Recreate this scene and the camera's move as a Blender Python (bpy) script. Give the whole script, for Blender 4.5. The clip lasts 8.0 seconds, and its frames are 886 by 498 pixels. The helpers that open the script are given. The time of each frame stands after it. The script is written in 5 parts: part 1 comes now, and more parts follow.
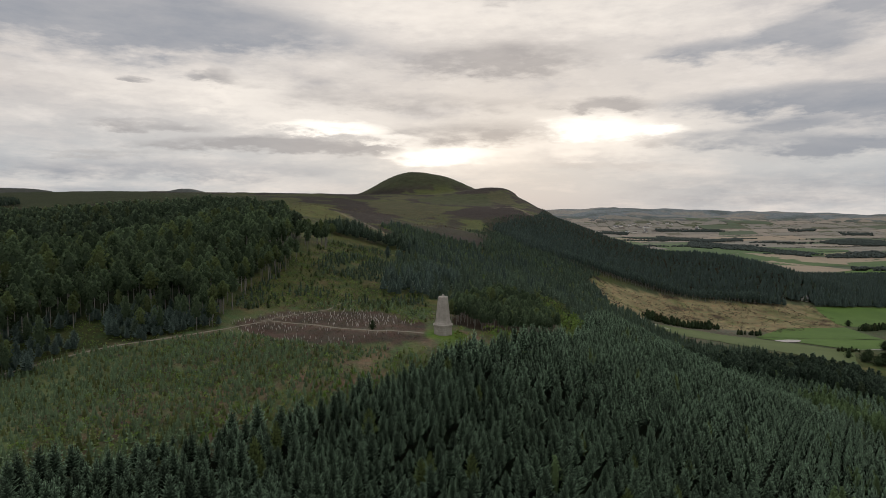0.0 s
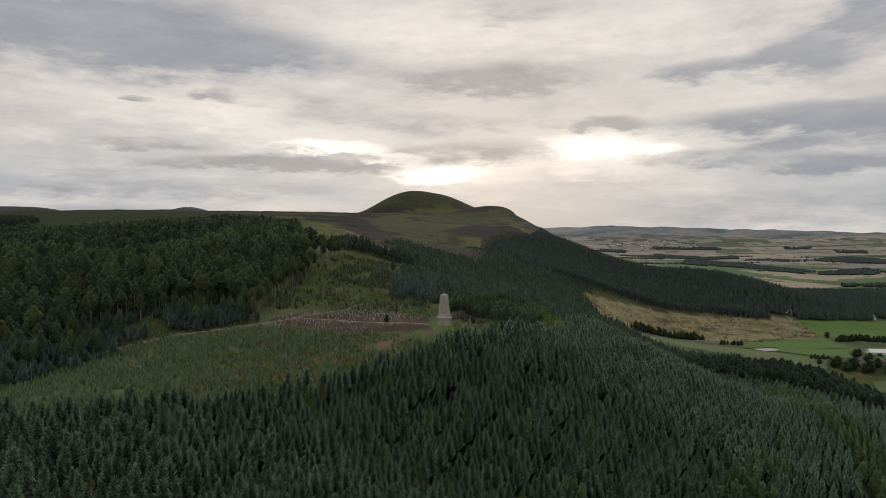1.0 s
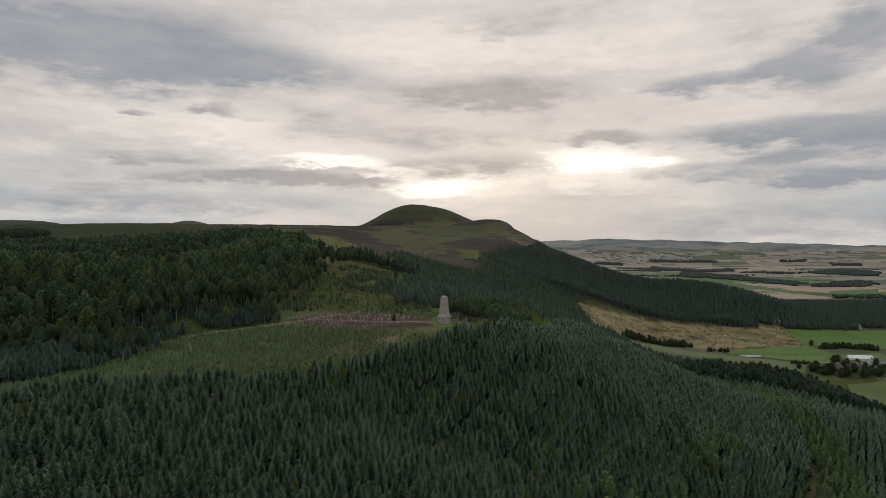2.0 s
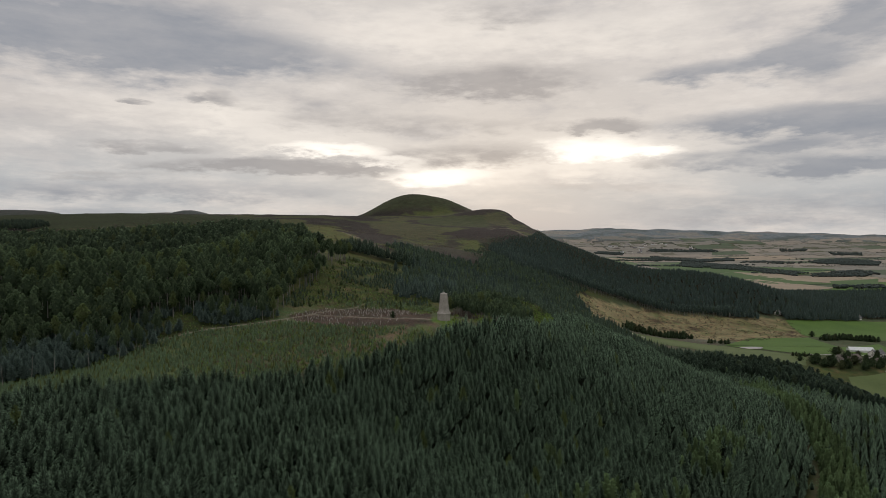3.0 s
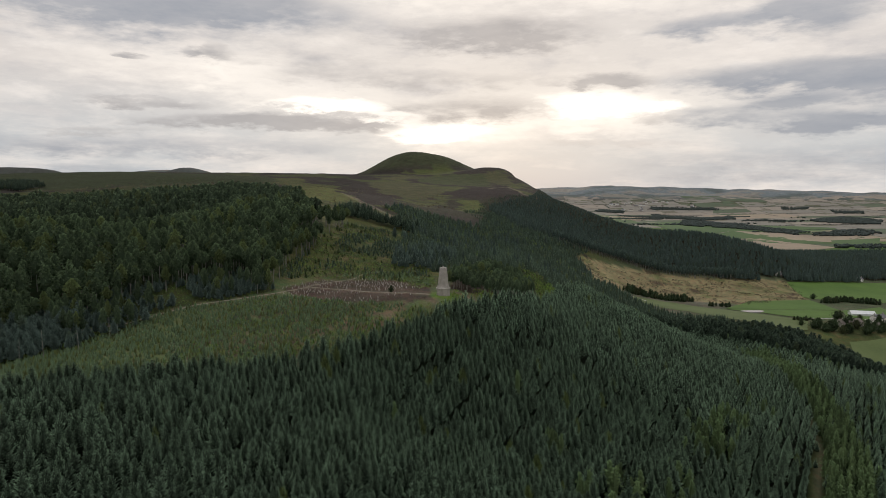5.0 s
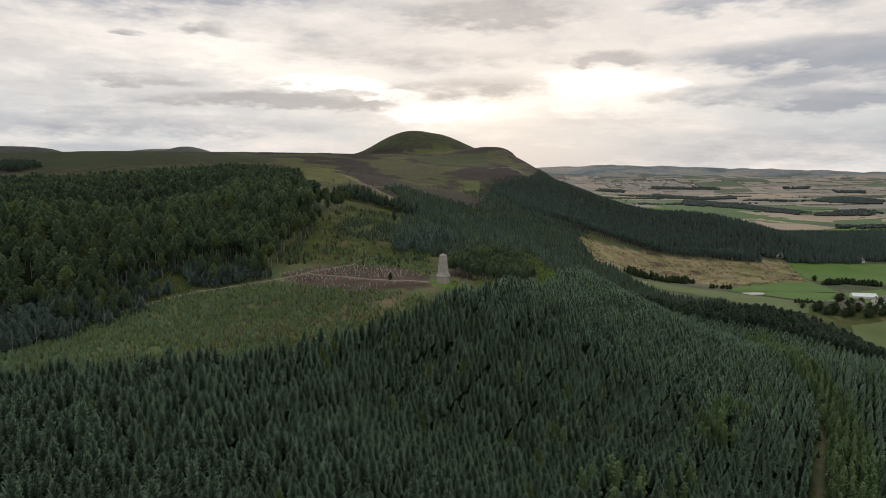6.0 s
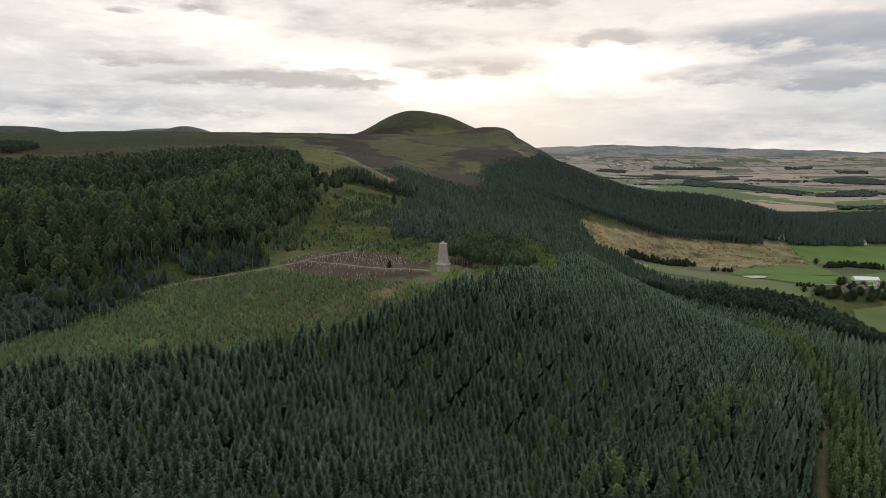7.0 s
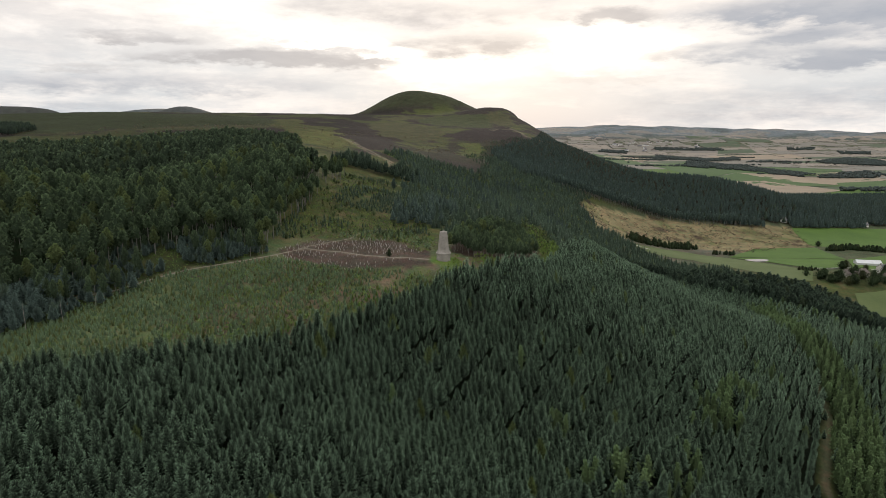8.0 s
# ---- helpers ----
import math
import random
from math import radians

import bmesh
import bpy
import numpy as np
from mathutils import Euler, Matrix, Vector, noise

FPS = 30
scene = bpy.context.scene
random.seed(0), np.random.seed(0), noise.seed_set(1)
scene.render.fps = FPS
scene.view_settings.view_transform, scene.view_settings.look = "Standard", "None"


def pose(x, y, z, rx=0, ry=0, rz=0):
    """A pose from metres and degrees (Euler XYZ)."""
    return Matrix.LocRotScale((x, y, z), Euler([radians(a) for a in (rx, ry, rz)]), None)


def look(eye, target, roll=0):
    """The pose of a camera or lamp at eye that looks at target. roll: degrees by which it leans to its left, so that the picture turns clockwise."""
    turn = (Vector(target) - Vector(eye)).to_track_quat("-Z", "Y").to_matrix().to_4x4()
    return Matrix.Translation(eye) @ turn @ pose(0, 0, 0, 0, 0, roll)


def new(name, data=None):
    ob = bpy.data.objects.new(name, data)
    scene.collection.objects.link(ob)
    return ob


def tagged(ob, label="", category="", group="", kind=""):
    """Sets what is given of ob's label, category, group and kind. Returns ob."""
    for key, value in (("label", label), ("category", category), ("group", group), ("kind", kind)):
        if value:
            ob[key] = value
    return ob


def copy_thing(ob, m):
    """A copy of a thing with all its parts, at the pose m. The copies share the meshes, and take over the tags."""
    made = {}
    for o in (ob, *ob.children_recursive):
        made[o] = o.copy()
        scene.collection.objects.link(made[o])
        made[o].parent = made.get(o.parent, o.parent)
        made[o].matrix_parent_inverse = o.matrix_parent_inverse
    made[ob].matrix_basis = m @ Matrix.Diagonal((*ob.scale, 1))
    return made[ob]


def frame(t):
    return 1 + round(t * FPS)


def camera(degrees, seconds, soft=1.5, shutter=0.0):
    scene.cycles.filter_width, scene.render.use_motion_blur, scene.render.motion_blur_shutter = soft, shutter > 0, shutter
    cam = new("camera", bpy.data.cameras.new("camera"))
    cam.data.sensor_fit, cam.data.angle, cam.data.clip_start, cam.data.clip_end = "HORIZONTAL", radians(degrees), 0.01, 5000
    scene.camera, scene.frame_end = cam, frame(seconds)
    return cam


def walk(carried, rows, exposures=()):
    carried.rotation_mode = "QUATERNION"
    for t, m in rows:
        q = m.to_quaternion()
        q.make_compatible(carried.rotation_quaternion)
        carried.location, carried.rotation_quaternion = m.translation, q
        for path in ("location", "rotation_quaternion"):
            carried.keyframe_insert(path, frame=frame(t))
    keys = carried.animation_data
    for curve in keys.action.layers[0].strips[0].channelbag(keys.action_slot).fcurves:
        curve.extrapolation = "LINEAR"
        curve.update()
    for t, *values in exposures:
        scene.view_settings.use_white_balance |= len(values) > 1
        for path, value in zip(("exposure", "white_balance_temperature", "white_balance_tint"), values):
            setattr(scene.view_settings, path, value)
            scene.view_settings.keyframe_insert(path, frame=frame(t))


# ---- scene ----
cam = camera(68.2, 8.0, soft=0.9)
# seconds, eye x y z, heading, pitch, roll in degrees
ROWS = [
    (0.0, 0.3, -138.0, 26.8, 0.12, -3.55, 0.0),
    (0.5, 0.2, -154.0, 26.4, 0.12, -2.72, 0.0),
    (1.0, 0.0, -171.5, 26.0, 0.10, -1.95, 0.0),
    (1.5, -0.2, -189.0, 25.3, 0.06, -0.94, 0.0),
    (1.8, -0.4, -195.8, 25.1, 0.0, -0.72, 0.03),
    (2.2, -0.4, -197.0, 25.4, -0.03, -0.92, 0.06),
    (3.0, -0.33, -194.23, 27.17, -0.03, -1.73, 0.07),
    (3.5, -0.24, -192.64, 28.32, -0.02, -2.69, 0.07),
    (4.0, -0.16, -191.04, 29.47, -0.01, -3.68, 0.07),
    (4.5, -0.10, -189.5, 30.56, -0.01, -4.58, 0.06),
    (6.0, 0.05, -184.63, 33.57, 0.02, -7.33, 0.02),
    (6.5, 0.10, -183.01, 34.5, 0.03, -8.20, 0.0),
    (7.0, 0.13, -181.4, 35.43, 0.05, -9.08, 0.0),
    (7.5, 0.17, -179.85, 36.35, 0.06, -9.96, 0.01),
    (8.0, 0.16, -178.48, 37.21, 0.09, -10.78, 0.02),
]
walk(cam, [(t, pose(x, y, z, 90 + pitch, roll, yaw)) for t, x, y, z, yaw, pitch, roll in ROWS],
     exposures=[(0.0, -0.23), (1.5, -0.31), (3.5, -0.34), (5.0, -0.09), (6.5, 0.06), (8.0, 0.24)])

# ---------------------------------------------------------------- world and sun
SUN_AZ, SUN_EL = 6.0, 7.0


class Nodes:
    """Short hand for a node tree."""

    def __init__(self, tree):
        self.tree = tree

    def add(self, kind, **props):
        n = self.tree.nodes.new(kind)
        for key, value in props.items():
            if key == "operation":
                n.operation = value
            elif key == "blend_type":
                n.blend_type = value
            elif key == "data_type":
                n.data_type = value
            elif key == "attribute_name":
                n.attribute_name = value
        return n

    def put(self, socket, value):
        if isinstance(value, bpy.types.NodeSocket):
            self.tree.links.new(value, socket)
        else:
            socket.default_value = value

    def math(self, op, a, b=0.0, c=0.0, clamp=False):
        n = self.add("ShaderNodeMath", operation=op)
        n.use_clamp = clamp
        self.put(n.inputs[0], a), self.put(n.inputs[1], b), self.put(n.inputs[2], c)
        return n.outputs[0]

    def mix(self, fac, a, b, how="MIX"):
        n = self.add("ShaderNodeMix", data_type="RGBA", blend_type=how)
        self.put(n.inputs[0], fac), self.put(n.inputs[6], a), self.put(n.inputs[7], b)
        return n.outputs[2]

    def noise(self, vector, scale, detail=4.0, rough=0.55):
        n = self.add("ShaderNodeTexNoise")
        self.put(n.inputs["Vector"], vector)
        n.inputs["Scale"].default_value, n.inputs["Detail"].default_value = scale, detail
        n.inputs["Roughness"].default_value = rough
        return n.outputs["Fac"]

    def xyz(self, x, y, z):
        n = self.add("ShaderNodeCombineXYZ")
        self.put(n.inputs[0], x), self.put(n.inputs[1], y), self.put(n.inputs[2], z)
        return n.outputs[0]

    def ramp(self, fac, stops):
        n = self.add("ShaderNodeValToRGB")
        self.put(n.inputs[0], fac)
        els = n.color_ramp.elements
        while len(els) < len(stops):
            els.new(0.5)
        for e, (p, col) in zip(els, stops):
            e.position, e.color = p, (*col, 1.0)
        return n.outputs[0]


def build_world():
    world = bpy.data.worlds.new("overcast_sky")
    world.use_nodes = True
    scene.world = world
    tree = world.node_tree
    tree.nodes.clear()
    k = Nodes(tree)
    way = k.add("ShaderNodeTexCoord").outputs["Generated"]
    sep = k.add("ShaderNodeSeparateXYZ")
    k.put(sep.inputs[0], way)
    x, y, z = sep.outputs
    az = k.math("MULTIPLY", k.math("ARCTAN2", x, y), 57.2958)
    el = k.math("MULTIPLY", k.math("ARCSINE", z), 57.2958)
    # ragged edges: the angles are shaken by noise that is flatter than it is wide
    flat = k.xyz(k.math("MULTIPLY", az, 0.06), k.math("MULTIPLY", el, 0.26), 0.0)
    n1 = k.noise(flat, 1.3, 6.0, 0.6)
    n2 = k.noise(k.xyz(k.math("MULTIPLY", az, 0.07), k.math("MULTIPLY", el, 0.3), 7.7), 1.6, 6.0, 0.6)
    n3 = k.noise(k.xyz(k.math("MULTIPLY", az, 0.2), k.math("MULTIPLY", el, 0.7), 1.9), 1.6, 7.0, 0.6)
    azw = k.math("ADD", az, k.math("MULTIPLY", k.math("SUBTRACT", n1, 0.5), 5.0))
    azw = k.math("ADD", azw, k.math("MULTIPLY", k.math("SUBTRACT", n3, 0.5), 4.5))
    elw = k.math("ADD", el, k.math("MULTIPLY", k.math("SUBTRACT", n2, 0.5), 1.9))
    elw = k.math("ADD", elw, k.math("MULTIPLY", k.math("SUBTRACT", n3, 0.5), 1.8))

    def blob(a, e, ha, he, gain):
        u = k.math("DIVIDE", k.math("SUBTRACT", azw, a), ha)
        v = k.math("DIVIDE", k.math("SUBTRACT", elw, e), he)
        s = k.math("ADD", k.math("MULTIPLY", u, u), k.math("MULTIPLY", v, v))
        return k.math("MULTIPLY", k.math("EXPONENT", k.math("MULTIPLY", k.math("POWER", s, 1.5), -0.8)), gain)

    def total(rows):
        out = 0.0
        for row in rows:
            out = k.math("ADD", out, blob(*row))
        return out

    gaps = total([(-9.7, 6.7, 4.3, 0.5, 0.80), (-0.4, 4.7, 4.0, 0.9, 0.95), (12.9, 6.8, 4.5, 1.0, 1.00), (17.9, 6.4, 2.2, 0.5, 0.80), (-4.6, 5.9, 2.5, 0.4, 0.50)])
    grey = total([(4.2, 12.6, 8.1, 1.4, 0.75), (14.3, 8.7, 3.5, 0.6, 0.75), (-13.3, 5.3, 9.6, 0.7, 0.85), (-23.8, 6.7, 4.3, 0.4, 0.55), (-18.7, 10.7, 1.7, 0.5, 0.50), (-24.8, 10.2, 1.1, 0.2, 0.60), (3.2, 6.4, 8.1, 1.0, 0.60), (17.5, 5.3, 2.2, 0.4, 0.45), (5.7, 17.9, 6.4, 1.1, 0.30), (-2.2, 8.8, 12.8, 0.8, 0.30), (-27.5, 4.2, 5.1, 0.4, 0.35), (-10.9, 10.3, 8.1, 1.0, 0.22), (14.3, 3.6, 6.5, 0.5, 0.25)])
    blue = total([(-27.3, 14.9, 14.0, 3.3, 0.90), (-15.1, 14.0, 8.8, 1.4, 0.40), (27.9, 8.3, 8.1, 1.0, 0.80), (32.8, 7.3, 3.8, 1.3, 0.60), (27.5, 6.3, 2.9, 0.6, 0.80), (22.7, 5.5, 3.8, 0.7, 0.55), (31.3, 4.8, 4.7, 0.7, 0.90), (27.4, 12.6, 3.5, 1.3, 0.65), (30.1, 13.4, 3.3, 1.7, 0.35), (21.3, 12.4, 3.0, 0.8, 0.65), (33.0, 15.3, 2.8, 2.1, 0.70), (29.1, 1.5, 12.5, 1.4, 0.35), (-25.5, 3.1, 14.5, 0.8, 0.50), (-30.9, 1.2, 7.3, 0.4, 0.30)])

    def ragged(mask, amount, gain, floor):
        m = k.math("ADD", mask, k.math("MULTIPLY", k.math("MULTIPLY", k.math("SUBTRACT", n3, 0.5), amount), k.math("MULTIPLY", mask, 3.0, clamp=True)))
        return k.math("MULTIPLY", k.math("SUBTRACT", m, floor), gain, clamp=True)

    halo = total([(14.0, 6.6, 7.5, 2.2, 0.5), (-0.2, 4.8, 6.0, 2.0, 0.55), (-11.0, 7.2, 7.0, 1.3, 0.5), (-17.0, 9.6, 3.5, 1.5, 0.35), (8.0, 5.5, 9.0, 1.6, 0.35), (-2.0, 16.5, 10.0, 2.2, 0.5), (-22.0, 9.5, 9.0, 1.6, 0.35), (15.0, 16.0, 8.0, 1.8, 0.4)])
    halo = ragged(halo, 0.9, 1.5, 0.04)
    gaps, grey, blue = ragged(gaps, 1.3, 1.35, 0.12), ragged(grey, 1.4, 1.7, 0.10), ragged(blue, 1.2, 1.5, 0.07)
    glow = k.math("EXPONENT", k.math("MULTIPLY", k.math("ADD", k.math("POWER", k.math("ABSOLUTE", k.math("DIVIDE", k.math("SUBTRACT", az, 4.0), 22.0)), 2.0),
                                                        k.math("POWER", k.math("ABSOLUTE", k.math("DIVIDE", k.math("SUBTRACT", el, 7.0), 6.5)), 2.0)), -1.0))
    high = k.math("DIVIDE", el, 45.0, clamp=True)
    base = k.ramp(high, [(0.0, (0.53, 0.57, 0.61)), (0.07, (0.62, 0.64, 0.66)), (0.2, (0.79, 0.735, 0.70)), (0.42, (0.84, 0.785, 0.745)), (0.7, (0.84, 0.84, 0.84)), (1.0, (1.0, 1.02, 1.05))])
    soft = k.noise(flat, 0.9, 9.0, 0.64)
    fine = k.noise(k.xyz(k.math("MULTIPLY", az, 0.11), k.math("MULTIPLY", el, 0.36), 3.1), 1.7, 9.0, 0.64)
    base = k.mix(k.math("MULTIPLY", k.math("SUBTRACT", soft, 0.47), 4.2, clamp=True), base, (1.04, 0.955, 0.885, 1.0))
    base = k.mix(k.math("MULTIPLY", k.math("SUBTRACT", 0.50, fine), 1.2, clamp=True), base, (0.54, 0.53, 0.54, 1.0))
    base = k.mix(k.math("MULTIPLY", glow, 0.62, clamp=True), base, (0.95, 0.88, 0.81, 1.0))
    banks = k.noise(k.xyz(k.math("MULTIPLY", az, 0.12), k.math("MULTIPLY", el, 0.34), 5.3), 1.2, 8.0, 0.62)
    lofty = k.math("DIVIDE", k.math("SUBTRACT", el, 0.5), 7.0, clamp=True)
    base = k.mix(k.math("MULTIPLY", k.math("MULTIPLY", k.math("SUBTRACT", banks, 0.51), 3.0, clamp=True), lofty), base, (0.58, 0.56, 0.575, 1.0))
    base = k.mix(k.math("MULTIPLY", k.math("MULTIPLY", k.math("SUBTRACT", 0.45, banks), 3.4, clamp=True), lofty), base, (1.10, 1.02, 0.95, 1.0))
    base = k.mix(halo, base, (1.14, 1.055, 0.965, 1.0))
    base = k.mix(k.math("MULTIPLY", grey, k.math("ADD", 0.25, k.math("MULTIPLY", k.math("ADD", n1, fine), 0.5)), clamp=True), base, (0.43, 0.41, 0.415, 1.0))
    base = k.mix(k.math("MULTIPLY", blue, k.math("ADD", 0.25, k.math("MULTIPLY", k.math("ADD", n2, fine), 0.55)), clamp=True), base, (0.36, 0.385, 0.44, 1.0))
    base = k.mix(gaps, base, (1.55, 1.45, 1.32, 1.0))
    sky = k.add("ShaderNodeTexSky")
    sky.sky_type, sky.sun_disc = "NISHITA", False
    sky.sun_elevation, sky.sun_rotation = radians(SUN_EL), radians(SUN_AZ)
    clear = k.add("ShaderNodeBackground")
    k.put(clear.inputs[0], sky.outputs[0])
    clear.inputs[1].default_value = 0.05
    cloud = k.add("ShaderNodeBackground")
    k.put(cloud.inputs[0], base)
    cloud.inputs[1].default_value = 1.0
    both = k.add("ShaderNodeMixShader")
    both.inputs[0].default_value = 0.95
    k.put(both.inputs[1], clear.outputs[0]), k.put(both.inputs[2], cloud.outputs[0])
    out = k.add("ShaderNodeOutputWorld")
    k.put(out.inputs[0], both.outputs[0])


build_world()
lamp = bpy.data.lights.new("sun", "SUN")
lamp.energy, lamp.angle, lamp.color = 0.6, radians(14), (1.0, 0.9, 0.78)
a, e = radians(SUN_AZ), radians(SUN_EL)
toward = Vector((math.sin(a) * math.cos(e), math.cos(a) * math.cos(e), math.sin(e)))
new("sun", lamp).matrix_world = look(toward * 300, (0, 0, 0))


# ---------------------------------------------------------------- materials
def material(name, rough=0.9):
    m = bpy.data.materials.new(name)
    m.use_nodes = True
    k = Nodes(m.node_tree)
    bsdf = m.node_tree.nodes["Principled BSDF"]
    bsdf.inputs["Roughness"].default_value = rough
    bsdf.inputs["Specular IOR Level"].default_value = 0.25
    return m, k, bsdf


def plain_material(name, low, high, scale, rough=0.9, bump=0.0, fine=8.0):
    """Two colours mingled by coarse and fine noise at real size."""
    m, k, bsdf = material(name, rough)
    where = k.add("ShaderNodeTexCoord").outputs["Object"]
    n = k.math("ADD", k.math("MULTIPLY", k.noise(where, scale, 5.0, 0.6), 0.6), k.math("MULTIPLY", k.noise(where, scale * fine, 4.0, 0.6), 0.4))
    k.put(bsdf.inputs["Base Color"], k.ramp(n, [(0.32, low), (0.68, high)]))
    if bump:
        b = k.add("ShaderNodeBump")
        b.inputs["Strength"].default_value, b.inputs["Distance"].default_value = bump, 0.05
        k.put(b.inputs["Height"], n)
        k.put(bsdf.inputs["Normal"], b.outputs[0])
    return m


def foliage_material(name, inner, outer, odd, share=0.06, through_light=0.25, spread=0.56, twigs=0.0):
    """Needles or leaves: colour along a twig from inner, darkened as crown shade, to outer, each plant with its own
    tone, a few of the odd colour.
    """
    m, k, bsdf = material(name, 0.75)
    bsdf.inputs["Specular IOR Level"].default_value = 0.12
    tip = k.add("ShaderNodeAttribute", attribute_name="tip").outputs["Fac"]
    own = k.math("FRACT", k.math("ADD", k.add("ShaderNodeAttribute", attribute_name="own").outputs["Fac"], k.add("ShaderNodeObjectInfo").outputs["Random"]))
    # inner colour painted dark as shade between the twigs; tips are paler growth
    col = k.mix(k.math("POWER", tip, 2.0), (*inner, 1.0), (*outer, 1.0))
    odd_col = k.mix(tip, (*[v * 0.3 for v in odd], 1.0), (*odd, 1.0))
    col = k.mix(k.math("GREATER_THAN", own, 1.0 - share), col, odd_col)
    tone = k.math("ADD", 1.0 - spread / 2, k.math("MULTIPLY", k.math("FRACT", k.math("MULTIPLY", own, 17.3)), spread))
    col = k.mix(1.0, col, k.xyz(tone, tone, tone), "MULTIPLY")
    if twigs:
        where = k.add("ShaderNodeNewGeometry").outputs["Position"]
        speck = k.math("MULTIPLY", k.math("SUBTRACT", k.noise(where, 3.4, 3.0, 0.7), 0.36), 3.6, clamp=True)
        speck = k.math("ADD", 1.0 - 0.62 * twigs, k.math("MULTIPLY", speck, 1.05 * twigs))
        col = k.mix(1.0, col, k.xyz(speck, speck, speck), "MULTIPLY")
    k.put(bsdf.inputs["Base Color"], col)
    leaf = k.add("ShaderNodeBsdfTranslucent")
    k.put(leaf.inputs[0], col)
    mixed = k.add("ShaderNodeMixShader")
    mixed.inputs[0].default_value = through_light
    k.put(mixed.inputs[1], bsdf.outputs[0]), k.put(mixed.inputs[2], leaf.outputs[0])
    k.put(m.node_tree.nodes["Material Output"].inputs[0], mixed.outputs[0])
    return m


def ground_material():
    m, k, bsdf = material("ground_cover", 0.95)
    bsdf.inputs["Specular IOR Level"].default_value = 0.08
    col = k.add("ShaderNodeVertexColor")
    col.layer_name = "cover"
    where = k.add("ShaderNodeNewGeometry").outputs["Position"]
    n1, n2, n3 = k.noise(where, 1.3, 7.0, 0.78), k.noise(where, 0.05, 6.0, 0.7), k.noise(where, 0.22, 5.0, 0.7)
    tone = k.math("ADD", -0.67, k.math("ADD", k.math("MULTIPLY", n1, 1.7), k.math("MULTIPLY", n2, 1.6)))
    hue = k.ramp(n3, [(0.36, (0.80, 1.02, 0.92)), (0.64, (1.20, 0.98, 0.98))])
    k.put(bsdf.inputs["Base Color"], k.mix(1.0, k.mix(1.0, col.outputs[0], hue, "MULTIPLY"), k.xyz(tone, tone, tone), "MULTIPLY"))
    b = k.add("ShaderNodeBump")
    b.inputs["Strength"].default_value, b.inputs["Distance"].default_value = 0.7, 0.5
    k.put(b.inputs["Height"], k.noise(where, 1.6, 5.0, 0.7))
    k.put(bsdf.inputs["Normal"], b.outputs[0])
    return m


M_GROUND = ground_material()
# near-black inner needles hold the painted shade between the branches
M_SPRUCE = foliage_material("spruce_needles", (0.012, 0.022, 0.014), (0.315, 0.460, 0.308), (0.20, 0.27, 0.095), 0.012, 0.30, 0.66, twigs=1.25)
M_FARSPRUCE = foliage_material("valley_spruce_needles", (0.058, 0.086, 0.060), (0.172, 0.250, 0.172), (0.18, 0.24, 0.12), 0.05, 0.27, 0.5)
M_SAPLING = foliage_material("sapling_needles", (0.098, 0.144, 0.078), (0.268, 0.375, 0.205), (0.20, 0.24, 0.085), 0.2, 0.25)
# copses on the plain: lifted, bluish colour carries the haze over them
M_FARLEAF = foliage_material("hazed_copse_leaves", (0.040, 0.053, 0.049), (0.058, 0.075, 0.069), (0.05, 0.06, 0.05), 0.1, 0.1, 0.3)
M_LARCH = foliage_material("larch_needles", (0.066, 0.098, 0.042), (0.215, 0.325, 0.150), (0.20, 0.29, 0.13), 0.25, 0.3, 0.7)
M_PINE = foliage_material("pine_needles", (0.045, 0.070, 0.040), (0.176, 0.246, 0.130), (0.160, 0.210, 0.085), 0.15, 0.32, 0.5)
# blue-grey lift in these needles stands in for haze over the hillside wood
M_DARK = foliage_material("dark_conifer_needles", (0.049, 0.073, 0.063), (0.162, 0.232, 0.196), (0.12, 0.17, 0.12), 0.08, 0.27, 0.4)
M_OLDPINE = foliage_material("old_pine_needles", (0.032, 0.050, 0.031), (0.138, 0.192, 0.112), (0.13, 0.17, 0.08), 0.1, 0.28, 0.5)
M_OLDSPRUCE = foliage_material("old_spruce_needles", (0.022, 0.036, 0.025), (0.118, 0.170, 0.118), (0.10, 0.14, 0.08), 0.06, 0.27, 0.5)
M_LEAF = foliage_material("broad_leaves", (0.026, 0.042, 0.020), (0.085, 0.122, 0.055), (0.09, 0.11, 0.05), 0.12)
M_SCRUB = foliage_material("slope_scrub_leaves", (0.045, 0.066, 0.028), (0.135, 0.185, 0.080), (0.14, 0.15, 0.06), 0.2)
M_GORSE = foliage_material("bright_bracken", (0.08, 0.135, 0.028), (0.195, 0.285, 0.065), (0.22, 0.23, 0.07), 0.12)
M_HEATHER = foliage_material("heather_and_bracken", (0.05, 0.058, 0.03), (0.165, 0.125, 0.075), (0.15, 0.105, 0.105), 0.3)
M_BRASH = foliage_material("dead_brash", (0.022, 0.017, 0.013), (0.060, 0.044, 0.033), (0.11, 0.09, 0.07), 0.15, 0.05)
M_BARK = plain_material("bark", (0.11, 0.105, 0.095), (0.30, 0.285, 0.26), 3.0, 0.95, 0.4)
M_DEADWOOD = plain_material("bare_deadwood", (0.16, 0.15, 0.135), (0.30, 0.285, 0.26), 3.0, 0.9, 0.3)
M_STONE = plain_material("grey_stone", (0.20, 0.185, 0.165), (0.40, 0.375, 0.34), 0.7, 0.9, 0.5, 9.0)
M_MORTAR = plain_material("lime_mortar", (0.07, 0.065, 0.06), (0.14, 0.13, 0.115), 2.0, 0.95)
